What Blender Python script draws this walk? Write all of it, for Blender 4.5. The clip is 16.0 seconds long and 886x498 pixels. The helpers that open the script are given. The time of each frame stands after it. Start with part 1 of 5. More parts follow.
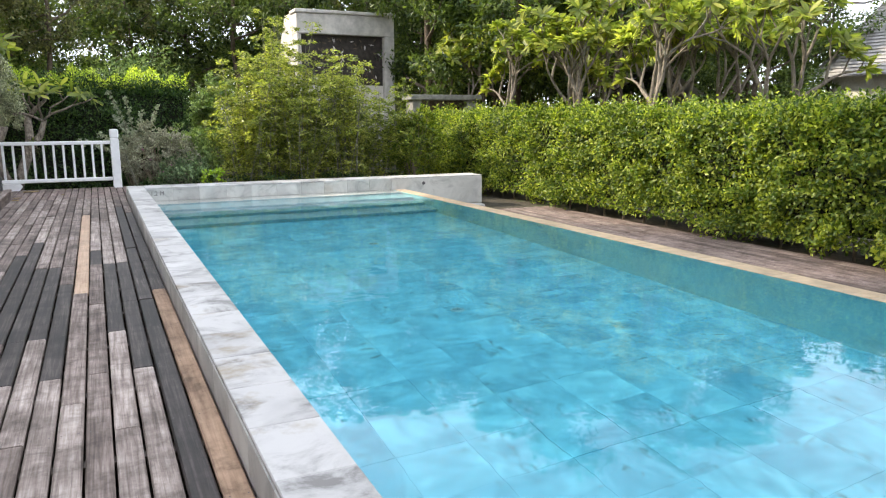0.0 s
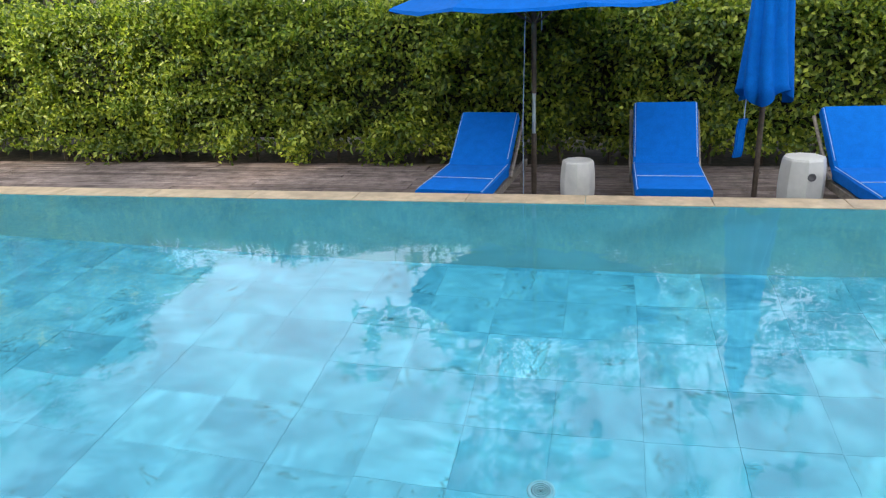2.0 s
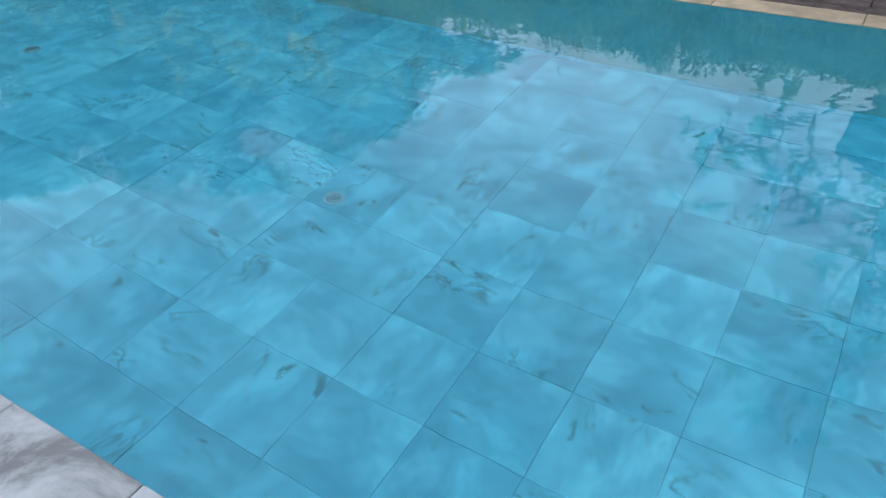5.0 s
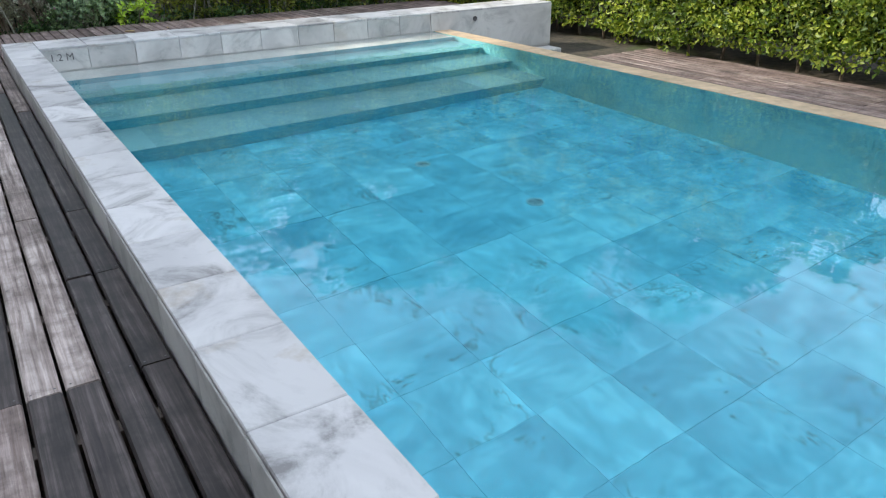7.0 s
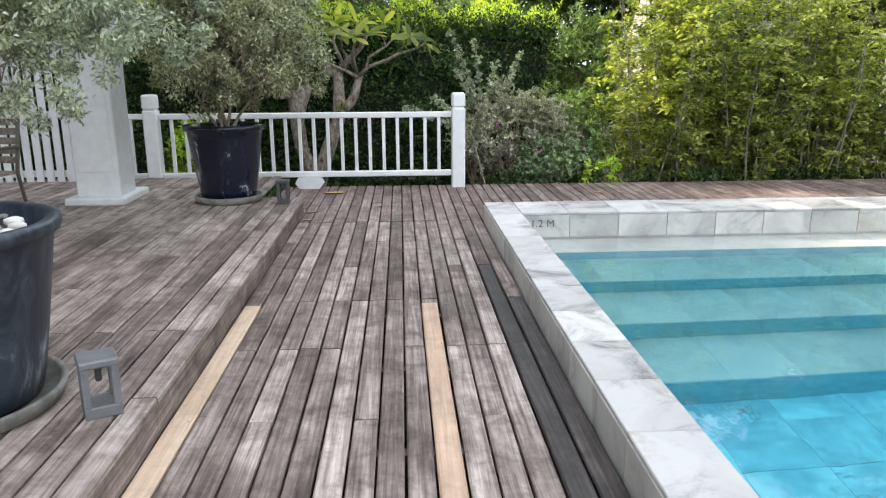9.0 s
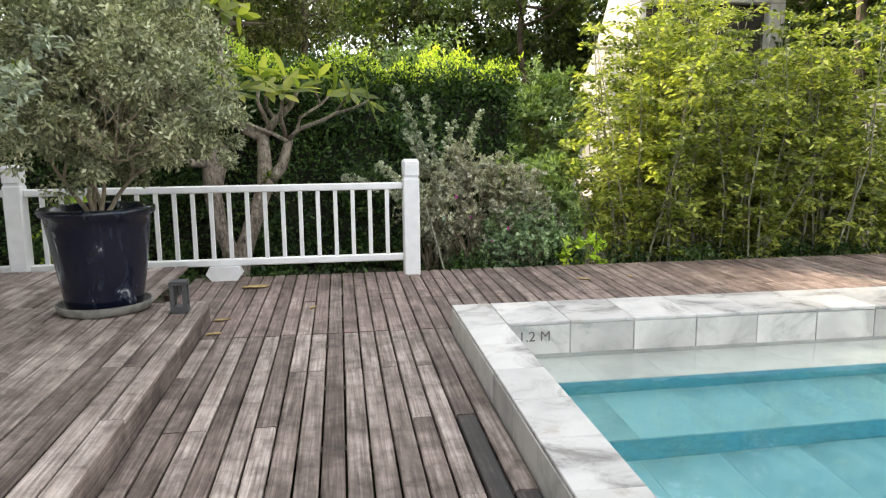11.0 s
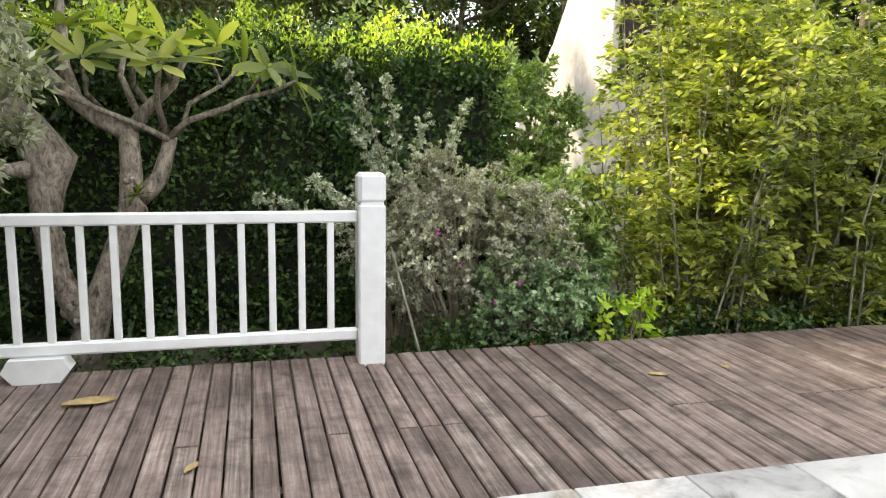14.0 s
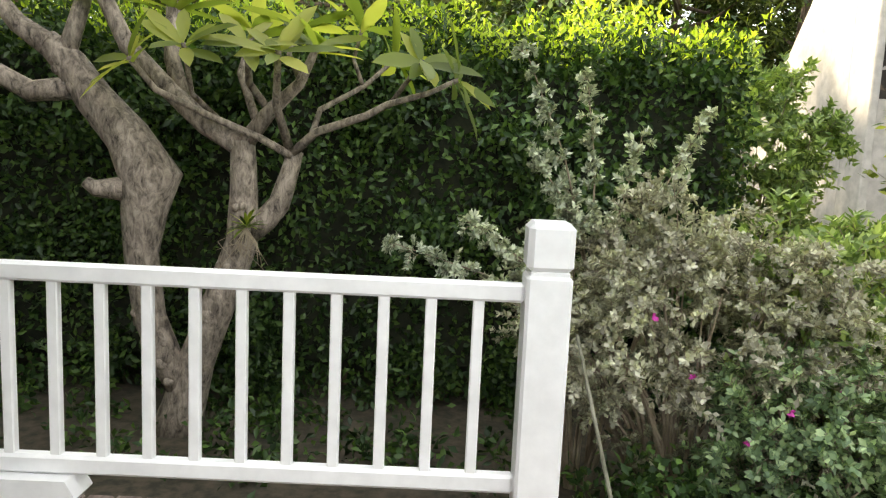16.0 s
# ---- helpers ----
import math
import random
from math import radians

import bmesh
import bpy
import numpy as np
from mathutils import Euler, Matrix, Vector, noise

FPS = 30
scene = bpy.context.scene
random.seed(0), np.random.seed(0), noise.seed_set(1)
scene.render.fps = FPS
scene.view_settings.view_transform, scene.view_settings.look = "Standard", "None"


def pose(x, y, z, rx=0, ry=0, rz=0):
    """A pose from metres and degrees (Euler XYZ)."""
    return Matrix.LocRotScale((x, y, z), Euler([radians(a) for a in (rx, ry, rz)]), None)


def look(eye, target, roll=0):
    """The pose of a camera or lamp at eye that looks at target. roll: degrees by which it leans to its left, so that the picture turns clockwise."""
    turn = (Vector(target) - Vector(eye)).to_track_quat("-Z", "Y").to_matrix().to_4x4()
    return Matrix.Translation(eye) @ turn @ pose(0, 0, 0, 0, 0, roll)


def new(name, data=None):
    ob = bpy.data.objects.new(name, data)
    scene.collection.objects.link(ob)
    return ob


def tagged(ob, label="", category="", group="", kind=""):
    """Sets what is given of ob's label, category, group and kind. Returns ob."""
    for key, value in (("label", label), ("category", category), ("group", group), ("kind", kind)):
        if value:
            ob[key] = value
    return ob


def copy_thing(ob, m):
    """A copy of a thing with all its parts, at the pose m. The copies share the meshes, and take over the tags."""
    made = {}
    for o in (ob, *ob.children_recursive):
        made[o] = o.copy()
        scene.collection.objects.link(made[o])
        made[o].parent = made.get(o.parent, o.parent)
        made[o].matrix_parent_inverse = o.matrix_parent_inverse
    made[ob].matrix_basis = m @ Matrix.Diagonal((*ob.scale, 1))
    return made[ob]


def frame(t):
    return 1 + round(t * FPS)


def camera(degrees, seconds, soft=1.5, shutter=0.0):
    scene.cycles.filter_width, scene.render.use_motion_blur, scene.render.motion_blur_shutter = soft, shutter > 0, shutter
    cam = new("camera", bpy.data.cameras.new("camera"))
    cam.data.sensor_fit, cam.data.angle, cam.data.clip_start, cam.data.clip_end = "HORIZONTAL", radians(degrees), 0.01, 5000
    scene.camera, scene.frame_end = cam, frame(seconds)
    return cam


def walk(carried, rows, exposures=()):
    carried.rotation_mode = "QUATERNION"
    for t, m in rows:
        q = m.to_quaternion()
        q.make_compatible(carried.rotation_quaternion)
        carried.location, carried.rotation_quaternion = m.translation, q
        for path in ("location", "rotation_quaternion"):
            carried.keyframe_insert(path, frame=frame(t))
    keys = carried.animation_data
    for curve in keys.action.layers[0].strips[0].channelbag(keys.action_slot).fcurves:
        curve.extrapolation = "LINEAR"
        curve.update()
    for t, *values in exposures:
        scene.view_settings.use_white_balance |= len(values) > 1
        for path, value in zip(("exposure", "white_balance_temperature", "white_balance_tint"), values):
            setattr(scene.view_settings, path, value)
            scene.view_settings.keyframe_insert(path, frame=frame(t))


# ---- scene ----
cam = camera(62.4, 16.0, soft=1.2)
PATH = [
    (0, (-0.439, -14.239, 1.34), (0.399, -12.456, 0.99), -0.3),
    (0.5, (-0.483, -13.752, 1.339), (0.653, -12.176, 0.866), -0.5),
    (1, (-0.467, -13.184, 1.349), (0.956, -11.888, 0.806), -0.9),
    (1.5, (-0.541, -12.87, 1.417), (1.139, -11.956, 0.831), -1.4),
    (2, (-0.446, -12.602, 1.461), (1.396, -12.178, 0.806), -2.5),
    (2.3, (-0.35, -12.475, 1.468), (1.487, -12.27, 0.703), -2.0),
    (2.5, (-0.29, -12.358, 1.458), (1.493, -12.247, 0.558), -0.8),
    (3, (-0.252, -12.112, 1.451), (1.358, -11.971, 0.273), -1.0),
    (3.5, (-0.234, -11.786, 1.444), (1.317, -11.467, 0.222), -0.5),
    (4, (-0.196, -11.423, 1.456), (1.275, -10.794, 0.256), -1.1),
    (4.2, (-0.193, -11.290, 1.466), (1.255, -10.609, 0.266), -1.2),
    (6.5, (-0.305, -9.557, 1.386), (0.840, -8.190, 0.481), -1.3),
    (7, (-0.375, -8.944, 1.352), (0.606, -7.414, 0.518), -0.8),
    (7.5, (-0.502, -8.425, 1.417), (0.275, -6.752, 0.644), -1.1),
    (8, (-0.606, -7.985, 1.427), (-0.049, -6.191, 0.74), -0.5),
    (8.5, (-0.703, -7.546, 1.438), (-0.39, -5.662, 0.843), -0.3),
    (9, (-0.805, -7.081, 1.48), (-0.696, -5.143, 0.998), -0.3),
    (9.5, (-0.807, -6.61, 1.496), (-0.772, -4.645, 1.122), -0.4),
    (10, (-0.794, -6.181, 1.511), (-0.69, -4.21, 1.19), -0.7),
    (12.5, (-0.825, -3.676, 1.437), (-0.383, -1.755, 1.101), 0.7),
    (13, (-0.866, -3.16, 1.437), (-0.387, -1.247, 1.104), 0.8),
    (13.5, (-0.841, -2.661, 1.421), (-0.347, -0.749, 1.098), 0.7),
    (14, (-0.779, -2.21, 1.391), (-0.278, -0.298, 1.09), 0.9),
    (14.5, (-0.699, -1.757, 1.396), (-0.264, 0.175, 1.119), 0.8),
    (15, (-0.607, -1.297, 1.44), (-0.312, 0.662, 1.171), 0.7),
    (15.5, (-0.586, -0.841, 1.42), (-0.37, 1.131, 1.164), 1.4),
    (16, (-0.472, -0.425, 1.407), (-0.469, 1.558, 1.144), 2.6),
]
walk(cam, [(t, look(eye, target, roll)) for t, eye, target, roll in PATH],
     [(0, 0.78, 6600, 11), (1.2, 0.70, 6450, 10), (2.6, 0.60, 6350, 9), (3.1, 0.22, 5950, 8), (4.2, 0.10, 5850, 8), (6.5, 0.32, 6000, 9), (8, 0.70, 6200, 9),
      (9.5, 1.06, 6800, 9), (12.5, 1.00, 7150, 10), (14.5, 1.20, 7300, 9), (16, 1.24, 7500, 8)])

# ---- sky, sun and exposure ----
SUN_EL, SUN_AZ = radians(35), radians(306)
world = bpy.data.worlds.new("sky")
scene.world = world
world.use_nodes = True
wn, wl = world.node_tree.nodes, world.node_tree.links
wn.clear()
sky = wn.new("ShaderNodeTexSky")
sky.sky_type, sky.sun_disc = "NISHITA", False
sky.sun_elevation, sky.sun_rotation = SUN_EL, SUN_AZ
wc = wn.new("ShaderNodeTexCoord")
wnoise = wn.new("ShaderNodeTexNoise")
wnoise.inputs["Scale"].default_value, wnoise.inputs["Detail"].default_value = 2.2, 7
wmap = wn.new("ShaderNodeMapping")
wmap.inputs["Scale"].default_value = (1, 1, 2.2)
wramp = wn.new("ShaderNodeValToRGB")
wramp.color_ramp.elements[0].position, wramp.color_ramp.elements[1].position = 0.30, 0.66
wramp.color_ramp.elements[0].color = (0.25, 0.25, 0.25, 1)
wmix = wn.new("ShaderNodeMixRGB")
wmix.inputs["Color2"].default_value = (15.0, 16.2, 18.0, 1)
wbg, wout = wn.new("ShaderNodeBackground"), wn.new("ShaderNodeOutputWorld")
wbg.inputs["Strength"].default_value = 0.09
wl.new(wc.outputs["Generated"], wmap.inputs["Vector"])
wl.new(wmap.outputs["Vector"], wnoise.inputs["Vector"])
wsep, wlow, wadd = wn.new("ShaderNodeSeparateXYZ"), wn.new("ShaderNodeMapRange"), wn.new("ShaderNodeMath")
wlow.inputs["From Min"].default_value, wlow.inputs["From Max"].default_value = 0.1, 0.8
wlow.inputs["To Min"].default_value, wlow.inputs["To Max"].default_value = 0.17, 0.02
wadd.operation = "ADD"
wl.new(wc.outputs["Generated"], wsep.inputs[0])
wl.new(wsep.outputs["Z"], wlow.inputs["Value"])
wl.new(wnoise.outputs["Fac"], wadd.inputs[0])
wl.new(wlow.outputs["Result"], wadd.inputs[1])
wl.new(wadd.outputs[0], wramp.inputs["Fac"])
wl.new(wramp.outputs["Color"], wmix.inputs["Fac"])
wl.new(sky.outputs["Color"], wmix.inputs["Color1"])
wl.new(wmix.outputs["Color"], wbg.inputs["Color"])
wl.new(wbg.outputs["Background"], wout.inputs["Surface"])

sun = new("sun", bpy.data.lights.new("sun", "SUN"))
sun.data.energy, sun.data.angle, sun.data.color = 4.3, radians(1.5), (1.0, 0.90, 0.72)
SUN_FROM = Vector((math.sin(SUN_AZ) * math.cos(SUN_EL), math.cos(SUN_AZ) * math.cos(SUN_EL), math.sin(SUN_EL)))
sun.matrix_world = look(SUN_FROM * 60, (0, 0, 0))


# ---- materials ----
def material(name):
    m = bpy.data.materials.new(name)
    m.use_nodes = True
    nt = m.node_tree
    return m, nt, nt.nodes["Principled BSDF"]


def node(nt, kind, **values):
    n = nt.nodes.new(kind)
    for k, v in values.items():
        n.inputs[k.replace("_", " ")].default_value = v
    return n


def ramp(nt, source, stops):
    r = nt.nodes.new("ShaderNodeValToRGB")
    els = r.color_ramp.elements
    while len(els) < len(stops):
        els.new(0.5)
    for el, (p, c) in zip(els, stops):
        el.position, el.color = p, (*c, 1)
    nt.links.new(source, r.inputs["Fac"])
    return r.outputs["Color"]


def coords(nt, scale=(1, 1, 1), which="Object", spread=0.0):
    """Mapped coordinates; spread shifts them from object to object."""
    tc = nt.nodes.new("ShaderNodeTexCoord")
    mp = nt.nodes.new("ShaderNodeMapping")
    mp.inputs["Scale"].default_value = scale
    nt.links.new(tc.outputs[which], mp.inputs["Vector"])
    if spread:
        oi = nt.nodes.new("ShaderNodeObjectInfo")
        mul = nt.nodes.new("ShaderNodeMath")
        mul.operation = "MULTIPLY"
        mul.inputs[1].default_value = spread
        nt.links.new(oi.outputs["Random"], mul.inputs[0])
        cmb = nt.nodes.new("ShaderNodeCombineXYZ")
        for k in "XYZ":
            nt.links.new(mul.outputs[0], cmb.inputs[k])
        nt.links.new(cmb.outputs[0], mp.inputs["Location"])
    return mp.outputs["Vector"]


def noisy(nt, vec, scale, detail=6, rough=0.6, distort=0.0):
    n = node(nt, "ShaderNodeTexNoise", Scale=scale, Detail=detail, Roughness=rough, Distortion=distort)
    nt.links.new(vec, n.inputs["Vector"])
    return n.outputs["Fac"]


def mixed(nt, kind, fac, a, b):
    n = nt.nodes.new("ShaderNodeMixRGB")
    n.blend_type = kind
    for key, v in (("Fac", fac), ("Color1", a), ("Color2", b)):
        if isinstance(v, (int, float)):
            n.inputs[key].default_value = v
        elif isinstance(v, tuple):
            n.inputs[key].default_value = (*v, 1)
        else:
            nt.links.new(v, n.inputs[key])
    return n.outputs["Color"]


def bumped(nt, bsdf, height, strength=0.3, dist=0.01):
    b = node(nt, "ShaderNodeBump", Strength=strength, Distance=dist)
    nt.links.new(height, b.inputs["Height"])
    nt.links.new(b.outputs["Normal"], bsdf.inputs["Normal"])


def object_random(nt):
    return nt.nodes.new("ShaderNodeObjectInfo").outputs["Random"]


def wood(name, dark, mid, light, wet=0.35, rough=0.75, worn=1.0):
    """Weathered boards that run along y."""
    m, nt, b = material(name)
    grain = noisy(nt, coords(nt, (60, 2.0, 60), spread=37), 1.0, 6, 0.65, 0.4)
    wear = noisy(nt, coords(nt, (9, 1.6, 9), spread=19), 1.0, 5, 0.6)
    stain = noisy(nt, coords(nt, (1, 1, 1), "Object", spread=11), 2.2, 5, 0.7)
    c = ramp(nt, grain, [(0.28, dark), (0.5, mid), (0.72, light)])
    c = mixed(nt, "MULTIPLY", 0.75 * worn, c, ramp(nt, wear, [(0.32, (0.45, 0.42, 0.40)), (0.48, (0.95, 0.94, 0.94)), (0.66, (1.22, 1.22, 1.23))]))
    c = mixed(nt, "MULTIPLY", wet, c, ramp(nt, stain, [(0.40, (0.30, 0.27, 0.25)), (0.56, (1, 1, 1))]))
    c = mixed(nt, "MULTIPLY", 1.0, c, ramp(nt, object_random(nt), [(0.0, (0.76, 0.72, 0.70)), (0.5, (0.98, 0.96, 0.95)), (1.0, (1.20, 1.19, 1.18))]))
    pos = nt.nodes.new("ShaderNodeNewGeometry").outputs["Position"]
    c = mixed(nt, "MULTIPLY", 0.45 * worn, c, ramp(nt, noisy(nt, pos, 0.85, 6, 0.62, 0.5), [(0.36, (0.42, 0.39, 0.38)), (0.52, (0.95, 0.95, 0.95)), (0.68, (1.12, 1.12, 1.14))]))
    c = mixed(nt, "MULTIPLY", 0.55 * worn, c, ramp(nt, noisy(nt, pos, 6.5, 6, 0.7, 0.3), [(0.34, (0.25, 0.22, 0.21)), (0.50, (1, 1, 1)), (0.66, (1.25, 1.26, 1.28))]))
    nt.links.new(c, b.inputs["Base Color"])
    b.inputs["Roughness"].default_value = rough
    bumped(nt, b, grain, 0.5, 0.004)
    return m


def plain(name, base, rough=0.6, metal=0.0, vary=0.12, scale=14.0, bump=0.15):
    m, nt, b = material(name)
    v = coords(nt, spread=5)
    n1, n2 = noisy(nt, v, scale, 6), noisy(nt, v, scale / 9, 4)
    lo, hi = tuple(x * (1 - vary) for x in base), tuple(min(x * (1 + vary), 1) for x in base)
    c = mixed(nt, "MULTIPLY", 0.6, ramp(nt, n1, [(0.35, lo), (0.65, hi)]), ramp(nt, n2, [(0.35, (1 - vary * 1.6,) * 3), (0.6, (1, 1, 1))]))
    nt.links.new(c, b.inputs["Base Color"])
    b.inputs["Roughness"].default_value, b.inputs["Metallic"].default_value = rough, metal
    if bump:
        bumped(nt, b, n1, bump, 0.003)
    return m


def marble(name, light, grey, brown=(0.55, 0.42, 0.27), stain=0.5, rough=0.55, vary=(0.85, 1.1), scale=3.0):
    m, nt, b = material(name)
    v = coords(nt, spread=23)
    veins = noisy(nt, v, scale, 9, 0.66, 0.9)
    cloud = noisy(nt, v, scale * 0.55, 5, 0.55, 0.7)
    spots = noisy(nt, v, scale * 1.1, 5, 0.6)
    c = ramp(nt, veins, [(0.35, grey), (0.42, tuple(0.55 * a + 0.45 * g for a, g in zip(light, grey))), (0.49, tuple(0.9 * a + 0.1 * g for a, g in zip(light, grey))), (0.54, light), (0.66, light), (0.74, tuple((a + g) / 2 for a, g in zip(light, grey)))])
    c = mixed(nt, "MULTIPLY", 0.6, c, ramp(nt, cloud, [(0.34, (0.62, 0.62, 0.63)), (0.55, (1, 1, 1))]))
    c = mixed(nt, "MULTIPLY", stain, c, ramp(nt, spots, [(0.60, (1, 1, 1)), (0.74, brown)]))
    c = mixed(nt, "MULTIPLY", 1.0, c, ramp(nt, object_random(nt), [(0, (vary[0],) * 3), (1, (vary[1],) * 3)]))
    nt.links.new(c, b.inputs["Base Color"])
    b.inputs["Roughness"].default_value = rough
    bumped(nt, b, noisy(nt, v, 60, 4), 0.15, 0.002)
    return m


def pool_stone(name, light, dim, crack):
    """Marble tinted blue-green for the water above it: cloudy slabs, a few long veins and scattered clusters of dark
    flecks.
    """
    m, nt, b = material(name)
    v = coords(nt, spread=31)
    slant = coords(nt, (1, 1.8, 1), spread=17)
    slant.node.inputs["Rotation"].default_value = (0, 0, 0.7)
    cloud = noisy(nt, v, 2.4, 5, 0.6, 0.5)
    brush = noisy(nt, slant, 3.6, 7, 0.62, 0.35)
    vein = noisy(nt, slant, 0.9, 6, 0.6, 0.3)
    where = noisy(nt, v, 1.9, 2, 0.5)
    fleck = noisy(nt, slant, 7.0, 6, 0.66, 0.4)
    c = ramp(nt, cloud, [(0.36, dim), (0.50, light), (0.64, tuple(min(1, x * 1.10) for x in light))])
    c = mixed(nt, "MULTIPLY", 0.78, c, ramp(nt, brush, [(0.38, (0.72, 0.82, 0.85)), (0.47, (0.90, 0.94, 0.95)), (0.53, (1, 1, 1)), (0.57, (1.22, 1.12, 1.08)), (0.66, (1.34, 1.18, 1.12))]))
    gate = ramp(nt, where, [(0.49, (0, 0, 0)), (0.58, (1, 1, 1))])
    line = ramp(nt, vein, [(0.490, (0, 0, 0)), (0.5, (0.55, 0.55, 0.55)), (0.510, (0, 0, 0))])
    c = mixed(nt, "MIX", mixed(nt, "MULTIPLY", 1.0, line, gate), c, crack)
    c = mixed(nt, "MIX", mixed(nt, "MULTIPLY", 1.0, ramp(nt, fleck, [(0.59, (0, 0, 0)), (0.67, (0.75, 0.75, 0.75))]), gate), c, crack)
    c = mixed(nt, "MULTIPLY", 1.0, c, ramp(nt, object_random(nt), [(0, (0.87, 0.91, 0.92)), (0.35, (0.96, 0.98, 0.98)), (0.8, (1.03, 1.02, 1.01)), (1, (1.22, 1.12, 1.08))]))
    nt.links.new(c, b.inputs["Base Color"])
    b.inputs["Roughness"].default_value = 0.6
    return m


def leafy(name, dark, mid, light, through_light=0.3, rough=0.45, patch=0.9, low=(0.62, 0.66, 0.6), high=(1.15, 1.12, 1.0)):
    m, nt, b = material(name)
    geo = nt.nodes.new("ShaderNodeNewGeometry")
    c = ramp(nt, geo.outputs["Random Per Island"], [(0.0, dark), (0.45, mid), (0.85, light), (1.0, tuple(min(1, x * 1.25) for x in light))])
    big = noisy(nt, coords(nt, spread=9), patch, 3)
    c = mixed(nt, "MULTIPLY", 0.7, c, ramp(nt, big, [(0.38, low), (0.60, high)]))
    nt.links.new(c, b.inputs["Base Color"])
    b.inputs["Roughness"].default_value = rough
    tr, mx = nt.nodes.new("ShaderNodeBsdfTranslucent"), nt.nodes.new("ShaderNodeMixShader")
    nt.links.new(mixed(nt, "MULTIPLY", 1.0, c, (1.2, 1.3, 0.6)), tr.inputs["Color"])
    mx.inputs["Fac"].default_value = through_light
    nt.links.new(b.outputs[0], mx.inputs[1])
    nt.links.new(tr.outputs[0], mx.inputs[2])
    nt.links.new(mx.outputs[0], nt.nodes["Material Output"].inputs["Surface"])
    return m


def bark(name, dark, light, scale=18.0):
    m, nt, b = material(name)
    v = coords(nt, (1, 1, 0.45))
    n1, n2 = noisy(nt, v, scale, 8, 0.7, 0.5), noisy(nt, v, scale / 5, 4)
    c = mixed(nt, "MULTIPLY", 0.6, ramp(nt, n1, [(0.33, dark), (0.64, light)]), ramp(nt, n2, [(0.35, (0.55, 0.53, 0.5)), (0.6, (1.1, 1.1, 1.1))]))
    nt.links.new(c, b.inputs["Base Color"])
    b.inputs["Roughness"].default_value = 0.85
    bumped(nt, b, n1, 0.6, 0.015)
    return m


DECK = wood("weathered_deck_wood", (0.126, 0.094, 0.081), (0.370, 0.307, 0.276), (0.588, 0.521, 0.483), 0.6)
DECK_DARK = wood("dark_wet_and_shaded_deck_wood", (0.095, 0.066, 0.056), (0.25, 0.198, 0.175), (0.46, 0.39, 0.355), 0.7)
DECK_WET = wood("damp_blackened_deck_wood", (0.014, 0.009, 0.009), (0.043, 0.032, 0.029), (0.128, 0.105, 0.098), 0.85, 0.6)
DECK_RED = wood("reddish_deck_wood", (0.114, 0.077, 0.067), (0.255, 0.191, 0.171), (0.402, 0.329, 0.298), 0.5)
NEW_WOOD = wood("new_pale_timber", (0.50, 0.36, 0.25), (0.62, 0.47, 0.34), (0.70, 0.56, 0.43), 0.15, 0.7, 0.35)
TAN_WOOD = wood("new_tan_timber", (0.40, 0.26, 0.18), (0.50, 0.35, 0.25), (0.58, 0.43, 0.32), 0.2, 0.7, 0.4)
BROWN_WOOD = wood("brown_timber_strip", (0.30, 0.19, 0.12), (0.42, 0.28, 0.19), (0.50, 0.35, 0.24), 0.2)
MARBLE = marble("pale_marble_coping", (0.58, 0.56, 0.55), (0.235, 0.222, 0.215), (0.62, 0.50, 0.33), 0.9, scale=2.6)
MARBLE_WALL = marble("grey_marble_wall_tile", (0.62, 0.60, 0.57), (0.42, 0.41, 0.39), stain=0.3)
# Pool colours hold the tint of the water above them, deeper parts bluer.
POOL_TILE = pool_stone("water_tinted_floor_tile", (0.128, 0.608, 0.766), (0.088, 0.498, 0.663), (0.031, 0.195, 0.267))
STEP_TILE = marble("light_water_tint_step_tile", (0.27, 0.57, 0.60), (0.22, 0.51, 0.55), (0.6, 0.75, 0.75), 0.2, 0.6, (0.92, 1.06), 2.0)
RISER_TILE = plain("water_tinted_step_riser", (0.085, 0.40, 0.49), 0.6)
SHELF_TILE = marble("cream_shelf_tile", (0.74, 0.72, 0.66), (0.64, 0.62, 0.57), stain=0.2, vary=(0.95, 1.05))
POOL_WALL = marble("water_tinted_pool_wall", (0.26, 0.66, 0.68), (0.24, 0.62, 0.645), (0.7, 0.8, 0.8), 0.2, 0.6, (0.9, 1.08), 2.0)
POOL_JOINT = plain("water_tinted_joint", (0.085, 0.454, 0.590), 0.8)
EDGE_TILE = plain("tan_edge_tile", (0.56, 0.41, 0.26), 0.5, vary=0.2, scale=8)
CONCRETE = plain("pale_concrete", (0.66, 0.62, 0.585), 0.85, vary=0.16, scale=5, bump=0.4)
DARK_PANEL = plain("dark_carved_panel", (0.05, 0.04, 0.035), 0.7, vary=0.4, scale=8)
WHITE_PAINT = plain("white_gloss_paint", (0.82, 0.82, 0.83), 0.35, vary=0.05, scale=10, bump=0.08)
BLUE_CANVAS = plain("royal_blue_canvas", (0.002, 0.14, 0.55), 0.9, vary=0.12, scale=120, bump=0.2)
BLUE_CANVAS.node_tree.nodes["Principled BSDF"].inputs["Specular IOR Level"].default_value = 0.15
PIPING = plain("white_piping", (0.42, 0.54, 0.74), 0.7)
TEAK = plain("grey_teak", (0.27, 0.22, 0.18), 0.7, vary=0.3, scale=30)
DARK_TIMBER = plain("dark_timber_pole", (0.10, 0.07, 0.05), 0.6, vary=0.3, scale=25)
STEEL = plain("dull_steel", (0.55, 0.56, 0.57), 0.35, 0.8)
